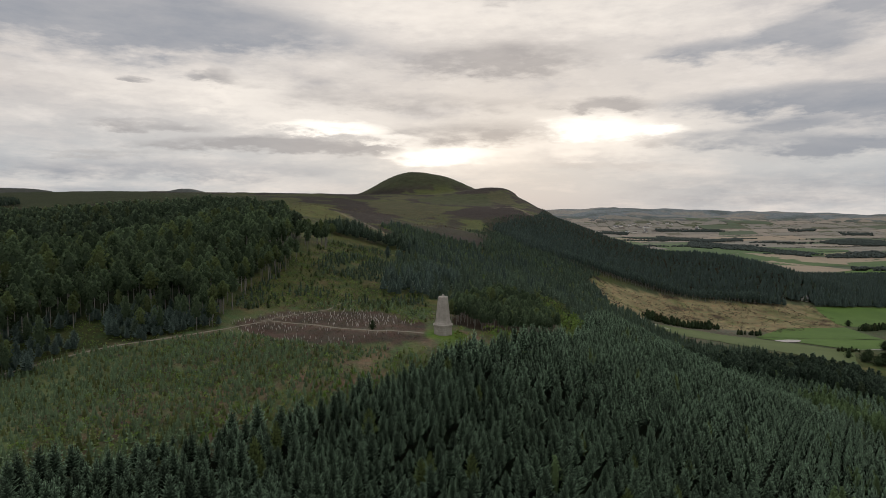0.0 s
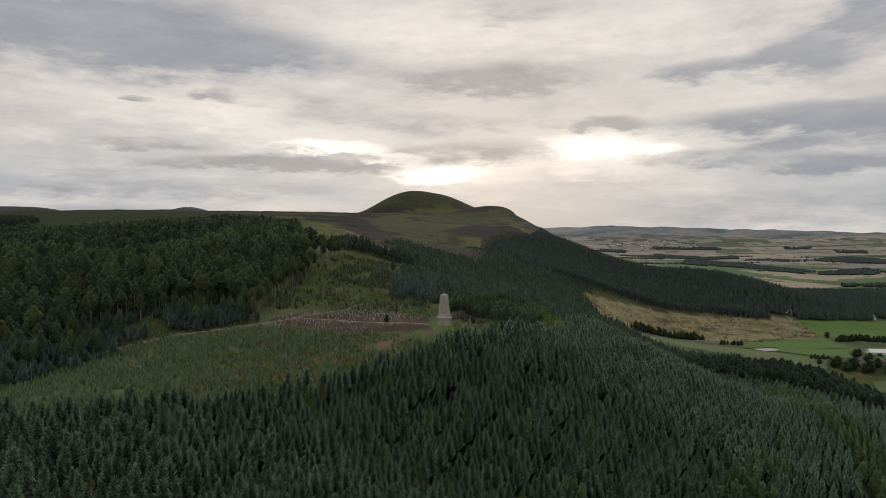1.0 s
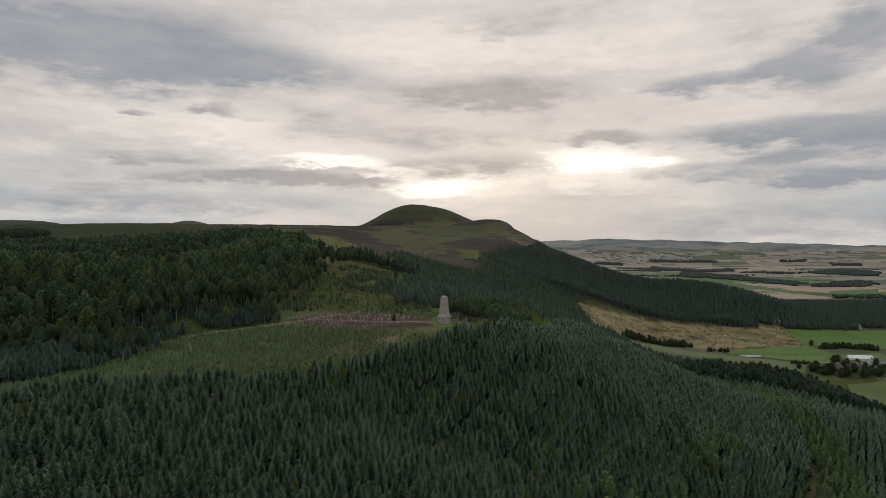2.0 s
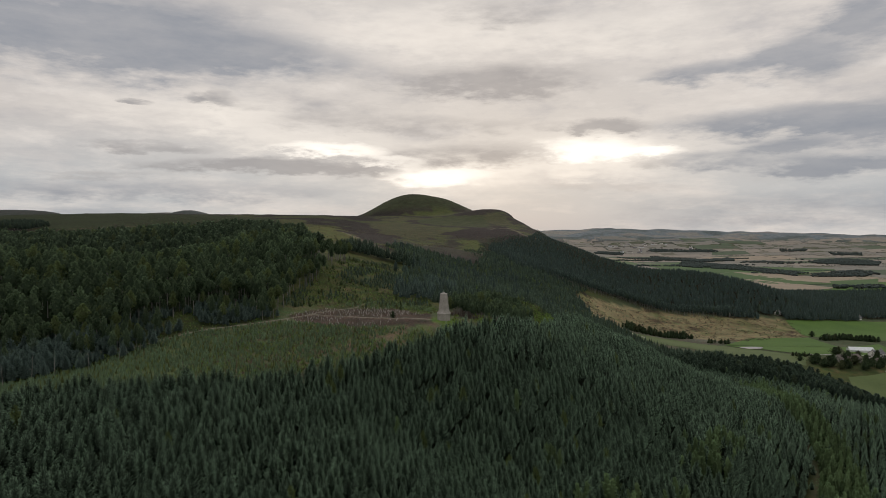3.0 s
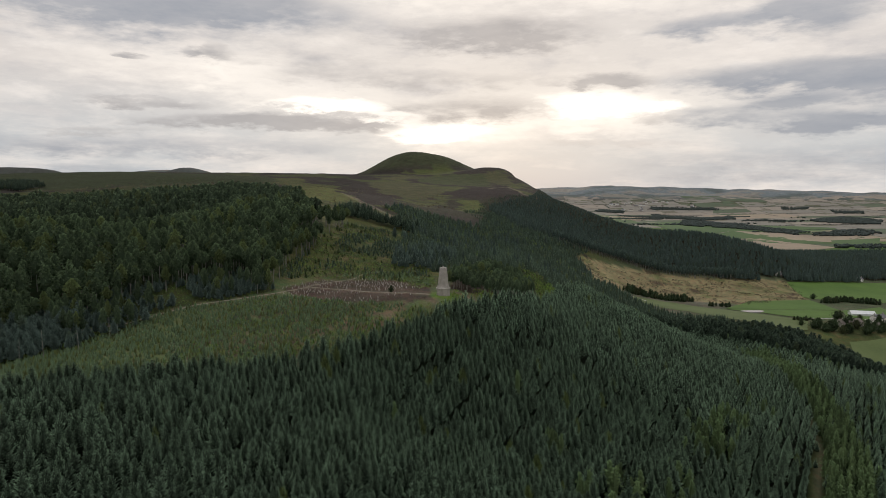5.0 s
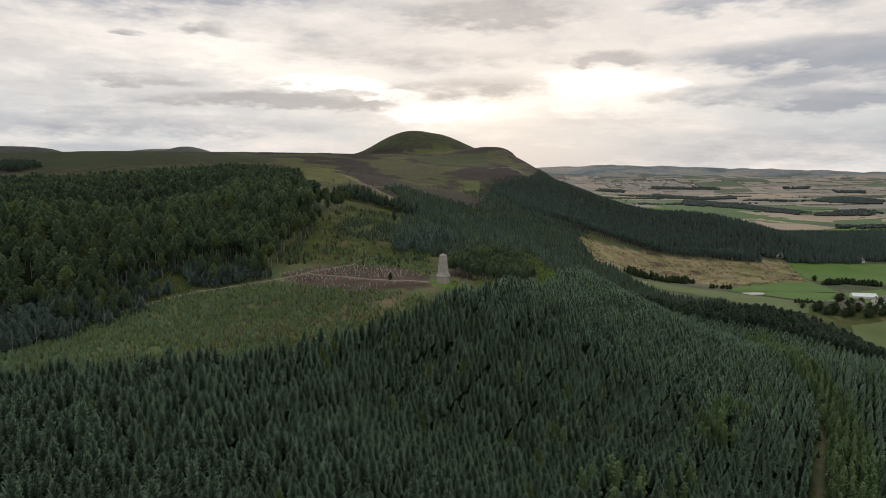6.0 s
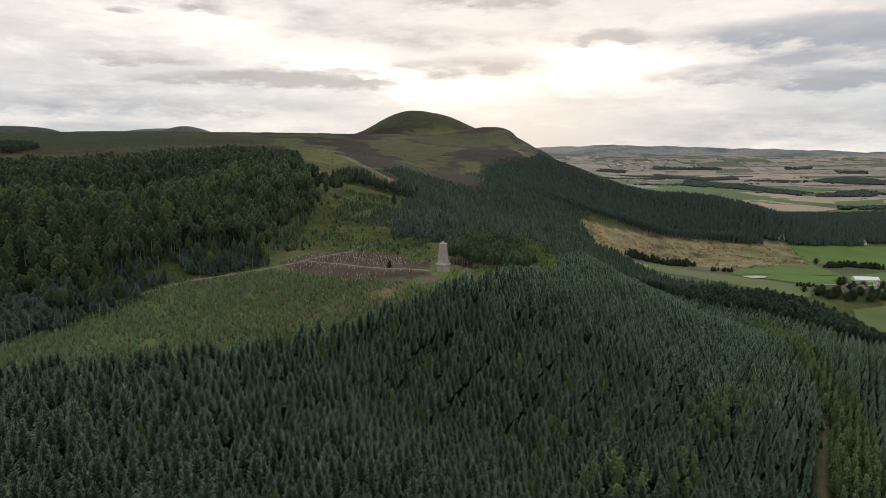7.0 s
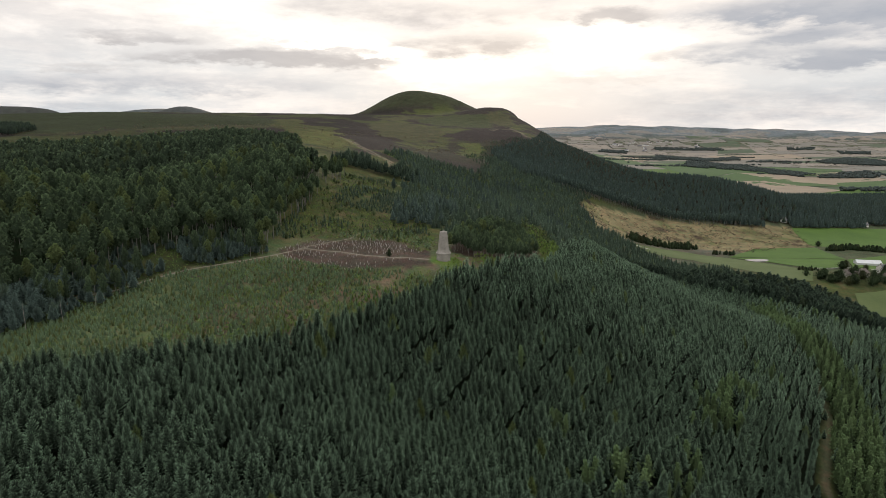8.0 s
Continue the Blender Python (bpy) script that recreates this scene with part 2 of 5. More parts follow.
M_TUBE = plain_material("pale_plastic", (0.44, 0.40, 0.37), (0.62, 0.58, 0.53), 4.0, 0.5)
M_PASTURE = plain_material("pasture", (0.050, 0.104, 0.015), (0.084, 0.150, 0.024), 0.03, 0.9, 0.2, 14.0)
# distant greens: yellow taken out, to paint in the haze
M_FARGRASS = plain_material("hazed_pasture", (0.056, 0.080, 0.044), (0.078, 0.108, 0.060), 0.02, 0.9, 0.2, 14.0)
M_FARPASTURE = plain_material("hazed_far_pasture", (0.046, 0.090, 0.026), (0.072, 0.126, 0.040), 0.02, 0.9, 0.2, 14.0)
M_MEADOW = plain_material("rough_meadow", (0.070, 0.098, 0.030), (0.104, 0.134, 0.046), 0.04, 0.9, 0.2, 14.0)
M_STUBBLE = plain_material("stubble", (0.225, 0.180, 0.128), (0.325, 0.262, 0.190), 0.02, 0.9, 0.2, 14.0)
# distant stubble and straw: greyed and blued with painted haze
M_FARSTUBBLE = plain_material("hazed_stubble", (0.195, 0.168, 0.138), (0.285, 0.245, 0.200), 0.02, 0.9, 0.2, 14.0)
M_STRAW = plain_material("hazed_straw", (0.155, 0.147, 0.125), (0.225, 0.205, 0.172), 0.02, 0.9, 0.2, 14.0)
M_SHEETING = plain_material("pale_metal_sheeting", (0.55, 0.56, 0.57), (0.72, 0.73, 0.74), 0.5, 0.5)
M_WHITEWASH = plain_material("whitewash", (0.6, 0.58, 0.54), (0.8, 0.78, 0.74), 0.6, 0.85)
M_SLATE = plain_material("slate", (0.09, 0.09, 0.1), (0.17, 0.165, 0.17), 1.5, 0.6)
M_RUST = plain_material("brown_tiles", (0.095, 0.08, 0.07), (0.17, 0.145, 0.13), 1.0, 0.8)
M_LANE = plain_material("pale_tarmac", (0.34, 0.33, 0.31), (0.48, 0.46, 0.43), 0.5, 0.9)
M_GLASS = plain_material("window_glass", (0.02, 0.022, 0.025), (0.035, 0.037, 0.04), 1.0, 0.08)
M_WATER = plain_material("pond_water", (0.02, 0.025, 0.025), (0.035, 0.04, 0.038), 0.3, 0.04)
M_WATER.node_tree.nodes["Principled BSDF"].inputs["Specular IOR Level"].default_value = 1.0
M_PATH = plain_material("trodden_gravel", (0.15, 0.13, 0.10), (0.27, 0.24, 0.19), 0.8, 0.95, 0.3)

# ---------------------------------------------------------------- lie of the land
def smooth(a, b, v):
    u = np.clip((v - a) / (b - a), 0.0, 1.0)
    return u * u * (3.0 - 2.0 * u)
def landform(x, y):
    """Broad shape: plain, scarp, moor plateau and the domed hill."""
    far = np.hypot(x, y + 180.0)
    plain = -70.0 - 18.0 * smooth(-100.0, 600.0, y) + (75.0 + 20.0 * np.exp(-((x - 1115.0) / 240.0) ** 2) - 22.0 * smooth(2100.0, 3000.0, x)) * smooth(2900.0, 4550.0, far) - 70.0 * smooth(4600.0, 4930.0, far)
    edge = np.interp(y, [-400, -60, 60, 441, 700, 900, 1150, 1250, 1340, 1430, 1700, 2400, 5000], [60, 66, 92, 128, 196, 240, 254, 244, 226, 206, 240, 420, 300])
    width = np.interp(y, [-400, 0, 441, 900, 1300, 1500, 2200, 5000], [36, 30, 40, 44, 20, 15, 60, 200])
    top = np.interp(y, [-400, -150, -90, -40, 0, 150, 300, 650, 1150, 1450, 2000, 5000], [-20, -15, -9, -3, 0, 3, 12, 20, 44, 64, 62, 50])
    top = top + 16.0 * smooth(-40.0, -160.0, x) * smooth(-30.0, 120.0, y) * smooth(900.0, 300.0, y)
    side = 1.0 / (1.0 + np.exp(np.clip((x - edge) / width, -60, 60)))
    z = plain + (top - plain) * side
    rx = (x + 86.0) / np.where(x < -86.0, 139.0, 166.0)
    ry = (y - 1998.0) / 190.0
    r = np.sqrt(rx * rx + ry * ry)
    z = z + 82.0 * np.exp(-np.power(r, 2.8) * 0.75)
    z = z + 6.0 * np.exp(-((x + 104.0) / 50.0) ** 2 - ry * ry * 9.0)
    z = z + 20.0 * np.exp(-((x - 120.0) / 100.0) ** 2 - ((y - 1520.0) / 230.0) ** 2)
    # table hill and low tops far off behind the moor
    z = np.maximum(z, 118.0 - 60.0 * (np.abs(x + 1830.0) / 250.0) ** 4 - 40.0 * ((y - 2600.0) / 200.0) ** 2)
    z = np.maximum(z, 130.0 - 30.0 * (np.abs(x + 1310.0) / 115.0) ** 1.5 - 40.0 * ((y - 3200.0) / 250.0) ** 2)
    z = np.maximum(z, 120.0 - 22.0 * ((x + 1480.0) / 200.0) ** 2 - 40.0 * ((y - 3300.0) / 250.0) ** 2)
    return z


# swells and hollows: x, y, radius, height
NEAR_SWELLS = [
    (33, -145, 42, -27.4), (-56, -110, 48, 2.0), (57, -110, 48, 16.1), (-11, -60, 14, -5.3),
    (12, -60, 14, -0.9), (24, -61, 24, -9.8), (-119, -153, 48, 2.2), (45, -65, 14, 11.1),
    (62, -70, 24, -19.5), (-70, -73, 24, 2.6), (116, -97, 14, -9.5), (138, -115, 50, 8.1),
    (7, -0, 31, 7.1), (-43, -4, 31, -2.7), (56, -6, 31, -3.8), (104, -22, 31, 1.4),
    (-114, -26, 31, -9.7), (-43, 107, 67, -5.8), (-146, 80, 67, 10.2), (164, 72, 67, 17.0),
]
SLOPE_SWELLS = [
    (49, 137, 40, 6.6), (-79, 132, 40, 17.6), (-275, -12, 67, 22.3), (111, 124, 40, -11.2),
    (-140, 115, 40, -20.8), (-225, 71, 40, -12.0), (276, 29, 40, -4.4), (-241, 120, 76, -11.0),
    (321, 55, 76, -7.2), (49, 238, 45, 5.4), (-59, 237, 45, 12.9), (120, 225, 45, -11.1),
    (188, 203, 45, 12.1), (253, 171, 45, -12.8), (63, 286, 94, -21.3), (207, 249, 94, 11.3),
    (-110, 431, 119, 7.0), (-292, 376, 119, -15.5), (349, 347, 119, 8.7), (-20, 640, 153, -14.1),
]
FAR_SWELLS = [
    (288, 850, 62, 22.0), (345, 740, 60, 27.0), (400, 650, 62, 21.0), (88, 636, 81, -5.6), (-106, 634, 81, 7.5), (-233, 609, 81, 10.5), (278, 596, 81, 20.4),
    (455, 516, 81, -3.1), (3, 940, 180, -7.7), (-420, 864, 180, 15.2), (425, 862, 180, 15.8),
    (93, 1337, 224, -7.7), (615, 1217, 224, -6.7), (-770, 1143, 224, 14.6), (256, 1824, 252, 10.9),
    (-380, 2008, 138, 8.7), (-61, 2539, 476, -17.4), (1397, 2167, 476, 7.2), (-1501, 2104, 476, -14.2),
    (1003, 3198, 720, -14.7), (1541, 2994, 720, -13.9), (1309, 4254, 940, 13.9), (2011, 3988, 940, 16.7),
]


def height(x, y):
    x, y = np.asarray(x, float), np.asarray(y, float)
    z = landform(x, y)
    for swells in (NEAR_SWELLS, SLOPE_SWELLS, FAR_SWELLS):
        for cx, cy, r, h in swells:
            z = z + h * np.exp(-0.5 * ((x - cx) ** 2 + (y - cy) ** 2) / (r * r))
    return z


def grain(x, y, size, seed=0):
    """Smooth value noise, 0 to 1, with lumps of the given size in metres."""
    gx, gy = np.asarray(x, float) / size + seed * 17.31, np.asarray(y, float) / size + seed * 9.77
    ix, iy = np.floor(gx), np.floor(gy)
    u, v = gx - ix, gy - iy
    u, v = u * u * (3 - 2 * u), v * v * (3 - 2 * v)

    def h(a, b):
        s = np.sin(a * 127.1 + b * 311.7 + seed * 74.7) * 43758.5453
        return s - np.floor(s)

    return (h(ix, iy) * (1 - u) + h(ix + 1, iy) * u) * (1 - v) + (h(ix, iy + 1) * (1 - u) + h(ix + 1, iy + 1) * u) * v


def land(x, y):
    """The ground itself: the broad height and its small unevenness."""
    x, y = np.asarray(x, float), np.asarray(y, float)
    z, r = height(x, y), np.hypot(x, y + 185)
    z = z + (grains(x, y, 26, 40) - 0.5) * np.clip(r / 400, 0.02, 1) * smooth(110, 210, r)
    return z + (grains(x, y, 160, 44) - 0.5) * 5.0 * smooth(500, 1500, r) * smooth(-70, -30, z) + (grains(x, y, 55, 49) - 0.5) * 2.5 * smooth(500, 1300, r) * smooth(-70, -30, z) + (grains(x, y, 420, 47) - 0.5) * 60.0 * smooth(3300, 4200, r) * smooth(300, 900, x)


def grains(x, y, size, seed=0):
    return 0.5 * grain(x, y, size, seed) + 0.3 * grain(x, y, size * 0.43, seed + 1) + 0.2 * grain(x, y, size * 0.19, seed + 2)


def inside(x, y, ring):
    """Which points lie inside the ring of plan corners."""
    hit = np.zeros(np.shape(x), bool)
    for (x0, y0), (x1, y1) in zip(ring, ring[1:] + ring[:1]):
        if y0 != y1:
            hit ^= ((y0 > y) != (y1 > y)) & (x < (x1 - x0) * (y - y0) / (y1 - y0) + x0)
    return hit


def beside(x, y, line):
    """Distance from a line of plan corners."""
    best = np.full(np.shape(x), 1e9)
    for (x0, y0), (x1, y1) in zip(line, line[1:]):
        dx, dy = x1 - x0, y1 - y0
        t = np.clip(((x - x0) * dx + (y - y0) * dy) / (dx * dx + dy * dy), 0, 1)
        best = np.minimum(best, np.hypot(x - x0 - t * dx, y - y0 - t * dy))
    return best


# plan of the land cover
PLANTATION = [(-150, -130), (-85, -86), (-65, -74), (-53, -68), (-42, -60), (-33, -51), (-23, -42), (-11, -30), (-1, -17), (10, -9), (22, 8),
              (40, 50), (75, 150), (118, 232), (150, 201), (196, 178), (215, 150), (215, 100), (190, -60), (170, -130), (180, -270), (-150, -270)]
DARKSTRIP = [(112, 236), (117, 246), (150, 226), (200, 200), (232, 198), (240, 170), (226, 140), (210, 105), (196, 110), (186, 140), (168, 160), (140, 180)]
CLEARING = [(-150, -130), (-104, -50), (-92, -22), (-84, -8), (-72, -1), (-52, 14), (-45, 10), (-25, -7), (-8, -9), (-1, -17), (-11, -30), (-23, -42), (-33, -51), (-42, -60), (-53, -68), (-65, -74), (-85, -86)]
PINEWOOD = [(-330, -40), (-128, -22), (-108, -4), (-96, 10), (-85, 23), (-70, 34), (-60, 34), (-64, 54), (-62, 88), (-60, 130), (-67, 165), (-90, 230), (-104, 300), (-122, 350), (-240, 330), (-420, 250)]
FRINGE = [(-150, -62), (-97, -44), (-84, -20), (-80, -4), (-72, -1), (-54, 18), (-58, 32), (-70, 36), (-86, 22), (-96, 9), (-108, -5), (-128, -23), (-150, -28)]
FLANKWOOD = [(60, 530), (79, 462), (126, 504), (151, 540), (200, 562), (251, 528), (306, 528), (378, 545), (487, 590), (700, 620), (1000, 680), (1250, 1060), (770, 1010), (585, 930), (420, 850), (345, 960), (280, 1160), (235, 1300), (205, 1300), (190, 1120), (140, 860), (64, 700)]
VALLEYWOOD = [(-22, 96), (-18, 132), (-19, 180), (-24, 310), (-42, 400), (-58, 432), (-46, 470), (-28, 446), (2, 402), (31, 390), (62, 465), (79, 462), (126, 504), (134, 430), (126, 345), (132, 245), (75, 150), (44, 62), (38, 72), (22, 70), (10, 62), (2, 66), (-8, 92)]
LOWERWOOD = [(110, 236), (112, 340), (146, 366), (152, 335), (166, 300), (196, 262), (190, 230), (150, 224)]
TOWERPINES = [(2, 12), (8, 8), (17, 12), (25, 24), (34, 52), (31, 80), (16, 84), (4, 56)]
SCRUB = [(26, 20), (35, 48), (32, 84), (35, 116), (44, 116), (44, 84), (42, 52), (31, 20)]
SLOPE = [(-58, 36), (-60, 54), (-58, 88), (-52, 130), (-54, 185), (-32, 196), (-24, 132), (-46, 108), (-30, 92), (-8, 96), (-4, 60), (2, 16), (-6, 10), (-18, 43), (-43, 43)]
GLADE = [(-97, 3), (-86, 2), (-72, 0), (-67, 4), (-75, 8), (-80, 15), (-86, 9)]
DARKCLUMP = [(-68, 213), (-50, 215), (-31, 202), (-28, 214), (-44, 238), (-62, 248)]
DARKKNOT = [(-30, 206), (-20, 203), (-17, 225), (-25, 262), (-33, 240)]
STUBBLE = [(140, 482), (170, 512), (212, 528), (288, 518), (383, 535), (350, 428), (264, 373), (225, 397), (151, 370), (113, 345)]
PATH_LINE = [(-130, -24), (-86, -12), (-72, 0.7), (-60, 9), (-52, 16), (-44, 26), (-32, 19), (-22, 8), (-15, 2.5), (-4, -1)]
SIDE_PATH = [(-46, 25), (-43, 30), (-32, 43), (-30, 55), (-24, 65), (-18, 67), (-10, 74)]
HILL_PATH = [(-112, 548), (-67, 413), (-48, 387), (-40, 363)]
SCREE_PATH = [(-115, 546), (-99, 525), (-72, 442), (-45, 374), (-30, 232)]
SHOULDER_PATH = [(83, 984), (124, 1048), (135, 884), (150, 857)]
HEATH = [(-52, 22), (-43, 40), (-18, 41), (-4, 10), (-3, -6), (-9, -8), (-25, -6), (-45, 12)]
TRACK = [(84, -70), (87, -42), (100, -20), (110, -4), (120, 20), (125, 38), (133, 65), (140, 95), (148, 130)]


HEATHER_TINT, GRASS_TINT = (0.031, 0.025, 0.022), (0.076, 0.088, 0.030)
OLIVE_TINT, DARK_GRASS = (0.062, 0.062, 0.030), (0.046, 0.054, 0.024)
MOOR_PATCHES = [
    ([(-420, 1300), (-394, 1345), (-332, 1417), (-252, 1425), (-131, 1441), (-60, 1560), (-130, 1800), (-500, 1800)], HEATHER_TINT),
    ([(-320, 1054), (-285, 1138), (-168, 885), (-113, 555), (-81, 476), (-90, 391), (-114, 363), (-178, 505)], (0.088, 0.094, 0.031)),
    ([(-288, 1125), (-195, 1060), (-172, 909), (-224, 919)], HEATHER_TINT),
    ([(-217, 1202), (-134, 1083), (-74, 897), (-50, 510), (-72, 442), (-113, 555)], HEATHER_TINT),
    ([(-148, 1106), (-100, 1198), (14, 950), (-5, 794), (-68, 754), (-115, 903)], OLIVE_TINT),
    ([(-160, 1330), (-58, 1420), (-40, 1300), (-110, 1240)], OLIVE_TINT),
    ([(-58, 1330), (19, 1383), (96, 1338), (113, 1238), (78, 1048), (15, 1082), (-53, 1183)], DARK_GRASS),
    ([(96, 1351), (155, 1357), (145, 1141), (101, 1081)], OLIVE_TINT),
    ([(-56, 590), (12, 770), (93, 777), (64, 612), (40, 439), (8, 430), (-25, 476)], (0.033, 0.031, 0.021)),
    ([(-33, 681), (-11, 658), (-3, 504), (-18, 526)], OLIVE_TINT),
    ([(20, 758), (51, 743), (51, 568), (21, 517)], GRASS_TINT),
    ([(-5, 841), (32, 925), (127, 1070), (128, 937), (150, 857), (94, 788), (37, 803)], (0.026, 0.020, 0.019)),
    ([(-480, 519), (-1100, 917), (-1100, 1330), (-465, 1244), (-351, 1176), (-187, 539), (-347, 640), (-409, 577)], (0.038, 0.051, 0.019)),
    ([(-500, 540), (-399, 570), (-347, 690), (-190, 640), (-187, 540), (-347, 620), (-409, 540)], (0.070, 0.070, 0.032))]


def cover(x, y, z):
    """Base colour of the ground, by what grows there, with forest shade and far haze painted in."""
    def c(*v):
        return np.array(v)[None, :]
    n1, n2, n3 = grains(x, y, 60, 3)[:, None], grains(x, y, 9, 5)[:, None], grains(x, y, 300, 8)[:, None]
    far = np.hypot(x, y + 180)
    grass, heather, olive = c(0.052, 0.066, 0.026), c(0.034, 0.028, 0.025), c(0.074, 0.084, 0.030)
    ndry = smooth(0.54, 0.70, grains(x, y, 5, 17))[:, None]
    col = grass + (olive - grass) * smooth(0.35, 0.65, n2)
    col = col + (c(0.125, 0.112, 0.058) - col) * ndry * 0.8
    # moor: stripes of grass and heather
    wx, wy = x + (grains(x, y, 40, 81) - 0.5) * 34, y + (grains(x, y * 0.4, 60, 84) - 0.5) * 130
    streak = grains(x + y * 0.15, y * 0.45, 75, 21)[:, None]
    moor = olive * 0.9 + (heather - olive * 0.9) * smooth(0.45, 0.53, 0.6 * streak + 0.4 * n1)
    for ring, tint in MOOR_PATCHES:
        moor = np.where(inside(wx, wy, ring)[:, None], np.array(tint)[None, :] * (0.72 + 0.25 * n2 + 0.3 * streak), moor)
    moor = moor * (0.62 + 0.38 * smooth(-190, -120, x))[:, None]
    w = smooth(300, 420, y)[:, None]
    col = col * (1 - w) + moor * w
    dome = smooth(260, 170, np.hypot(x + 86, y - 1998))[:, None]
    col = col * (1 - dome) + c(0.043, 0.048, 0.026) * (0.8 + 0.4 * n1) * dome
    col = np.where(inside(x, y, SLOPE)[:, None], col * 0.95, col)
    # spur: rough clearing
    n4 = grains(x, y, 3, 15)[:, None]
    clearing = c(0.084, 0.108, 0.048) + (c(0.134, 0.108, 0.072) - c(0.084, 0.108, 0.048)) * smooth(0.46, 0.62, n2 * 0.35 + n1 * 0.2 + n4 * 0.45) * smooth(-80, -40, x)[:, None]
    w = (smooth(60, 20, y) * smooth(-140, -100, x))[:, None]
    col = col * (1 - w) + clearing * w
    # plantation and pine wood floors near black: shade under the trees painted in
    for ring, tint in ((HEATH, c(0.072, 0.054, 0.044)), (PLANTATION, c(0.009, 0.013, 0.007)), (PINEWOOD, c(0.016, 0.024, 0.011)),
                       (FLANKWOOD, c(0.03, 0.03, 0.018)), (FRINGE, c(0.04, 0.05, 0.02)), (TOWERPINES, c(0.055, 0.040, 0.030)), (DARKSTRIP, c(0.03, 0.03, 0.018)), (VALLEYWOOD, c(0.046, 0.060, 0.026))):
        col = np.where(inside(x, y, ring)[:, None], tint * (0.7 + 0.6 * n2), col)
    knoll = smooth(5.6, 3.4, np.hypot(x - 0.5, y + 0.5))[:, None]
    col = col * (1 - knoll) + c(0.095, 0.155, 0.032) * knoll
    crag = (smooth(0.30, 0.55, grains(x, y, 40, 71)) * smooth(1180, 1330, y) * smooth(1650, 1450, y) * smooth(150, 185, x) * smooth(330, 260, x))[:, None]
    col = col * (1 - crag) + c(0.046, 0.043, 0.038) * crag
    strawy = c(0.220, 0.185, 0.104) + (c(0.125, 0.135, 0.055) - c(0.205, 0.180, 0.095)) * smooth(0.52, 0.7, grains(x, y, 22, 37))[:, None]
    straw = strawy + (c(0.085, 0.064, 0.042) - strawy) * (smooth(0.56, 0.66, grains(x * 0.5 + y * 0.2, y, 6, 31)) * (0.35 + 0.65 * smooth(0.4, 0.6, grain(x, y, 40, 33))))[:, None]
    col = np.where(inside(x, y, STUBBLE)[:, None], straw, col)
    plain = smooth(-40, -62, z)[:, None] * smooth(250, 300, y)[:, None]
    low = c(0.074, 0.088, 0.050) + (c(0.13, 0.12, 0.095) - c(0.074, 0.088, 0.050)) * smooth(0.4, 0.6, n3)
    keep = (inside(x, y, STUBBLE) | inside(x, y, FLANKWOOD))[:, None]
    col = np.where(keep, col, col * (1 - plain) + low * plain)
    # table hill and low tops greyed, as haze mixed into the colour
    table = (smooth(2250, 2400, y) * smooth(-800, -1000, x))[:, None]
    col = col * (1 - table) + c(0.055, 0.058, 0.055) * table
    # far hills: blue-grey haze of distance is painted into their patchwork
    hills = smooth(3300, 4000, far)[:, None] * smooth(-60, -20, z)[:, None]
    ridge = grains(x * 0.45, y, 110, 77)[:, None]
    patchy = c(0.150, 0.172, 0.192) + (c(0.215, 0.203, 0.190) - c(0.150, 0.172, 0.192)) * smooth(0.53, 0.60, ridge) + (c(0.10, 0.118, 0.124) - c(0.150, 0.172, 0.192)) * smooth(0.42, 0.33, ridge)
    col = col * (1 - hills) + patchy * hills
    verge = smooth(2.4, 1.4, beside(x, y, TRACK))[:, None]
    col = col * (1 - verge) + c(0.040, 0.052, 0.018) * (0.6 + 0.8 * n4) * verge
    for line, wide in ((PATH_LINE, 0.45), (SIDE_PATH, 0.3), (HILL_PATH, 0.8), (SCREE_PATH, 1.6), (SHOULDER_PATH, 2.2), (TRACK, 0.45)):
        w = smooth(wide + 0.8, wide, beside(x, y, line))[:, None] * (0.32 if line is TRACK else 0.55)
        col = col * (1 - w) + c(0.21, 0.175, 0.13) * w
    return np.clip(col, 0.005, 1.0)


def raw_mesh(name, co, tris, mat, floats=(), smooth_shade=False, slots=None, second=None):
    """A mesh straight from arrays of corners and triangles, with named point values."""
    me = bpy.data.meshes.new(name)
    nv, nt = len(co), len(tris)
    me.vertices.add(nv), me.loops.add(nt * 3), me.polygons.add(nt)
    me.vertices.foreach_set("co", np.asarray(co, np.float32).ravel())
    me.loops.foreach_set("vertex_index", np.asarray(tris, np.int32).ravel())
    me.polygons.foreach_set("loop_start", np.arange(0, nt * 3, 3, dtype=np.int32))
    me.polygons.foreach_set("use_smooth", np.full(nt, smooth_shade, bool))
    me.update(calc_edges=True)
    me.materials.append(mat)
    if slots is not None:
        me.materials.append(second)
        me.polygons.foreach_set("material_index", np.asarray(slots, np.int32))
    for key, values in floats:
        me.attributes.new(key, "FLOAT", "POINT").data.foreach_set("value", np.asarray(values, np.float32))
    return me


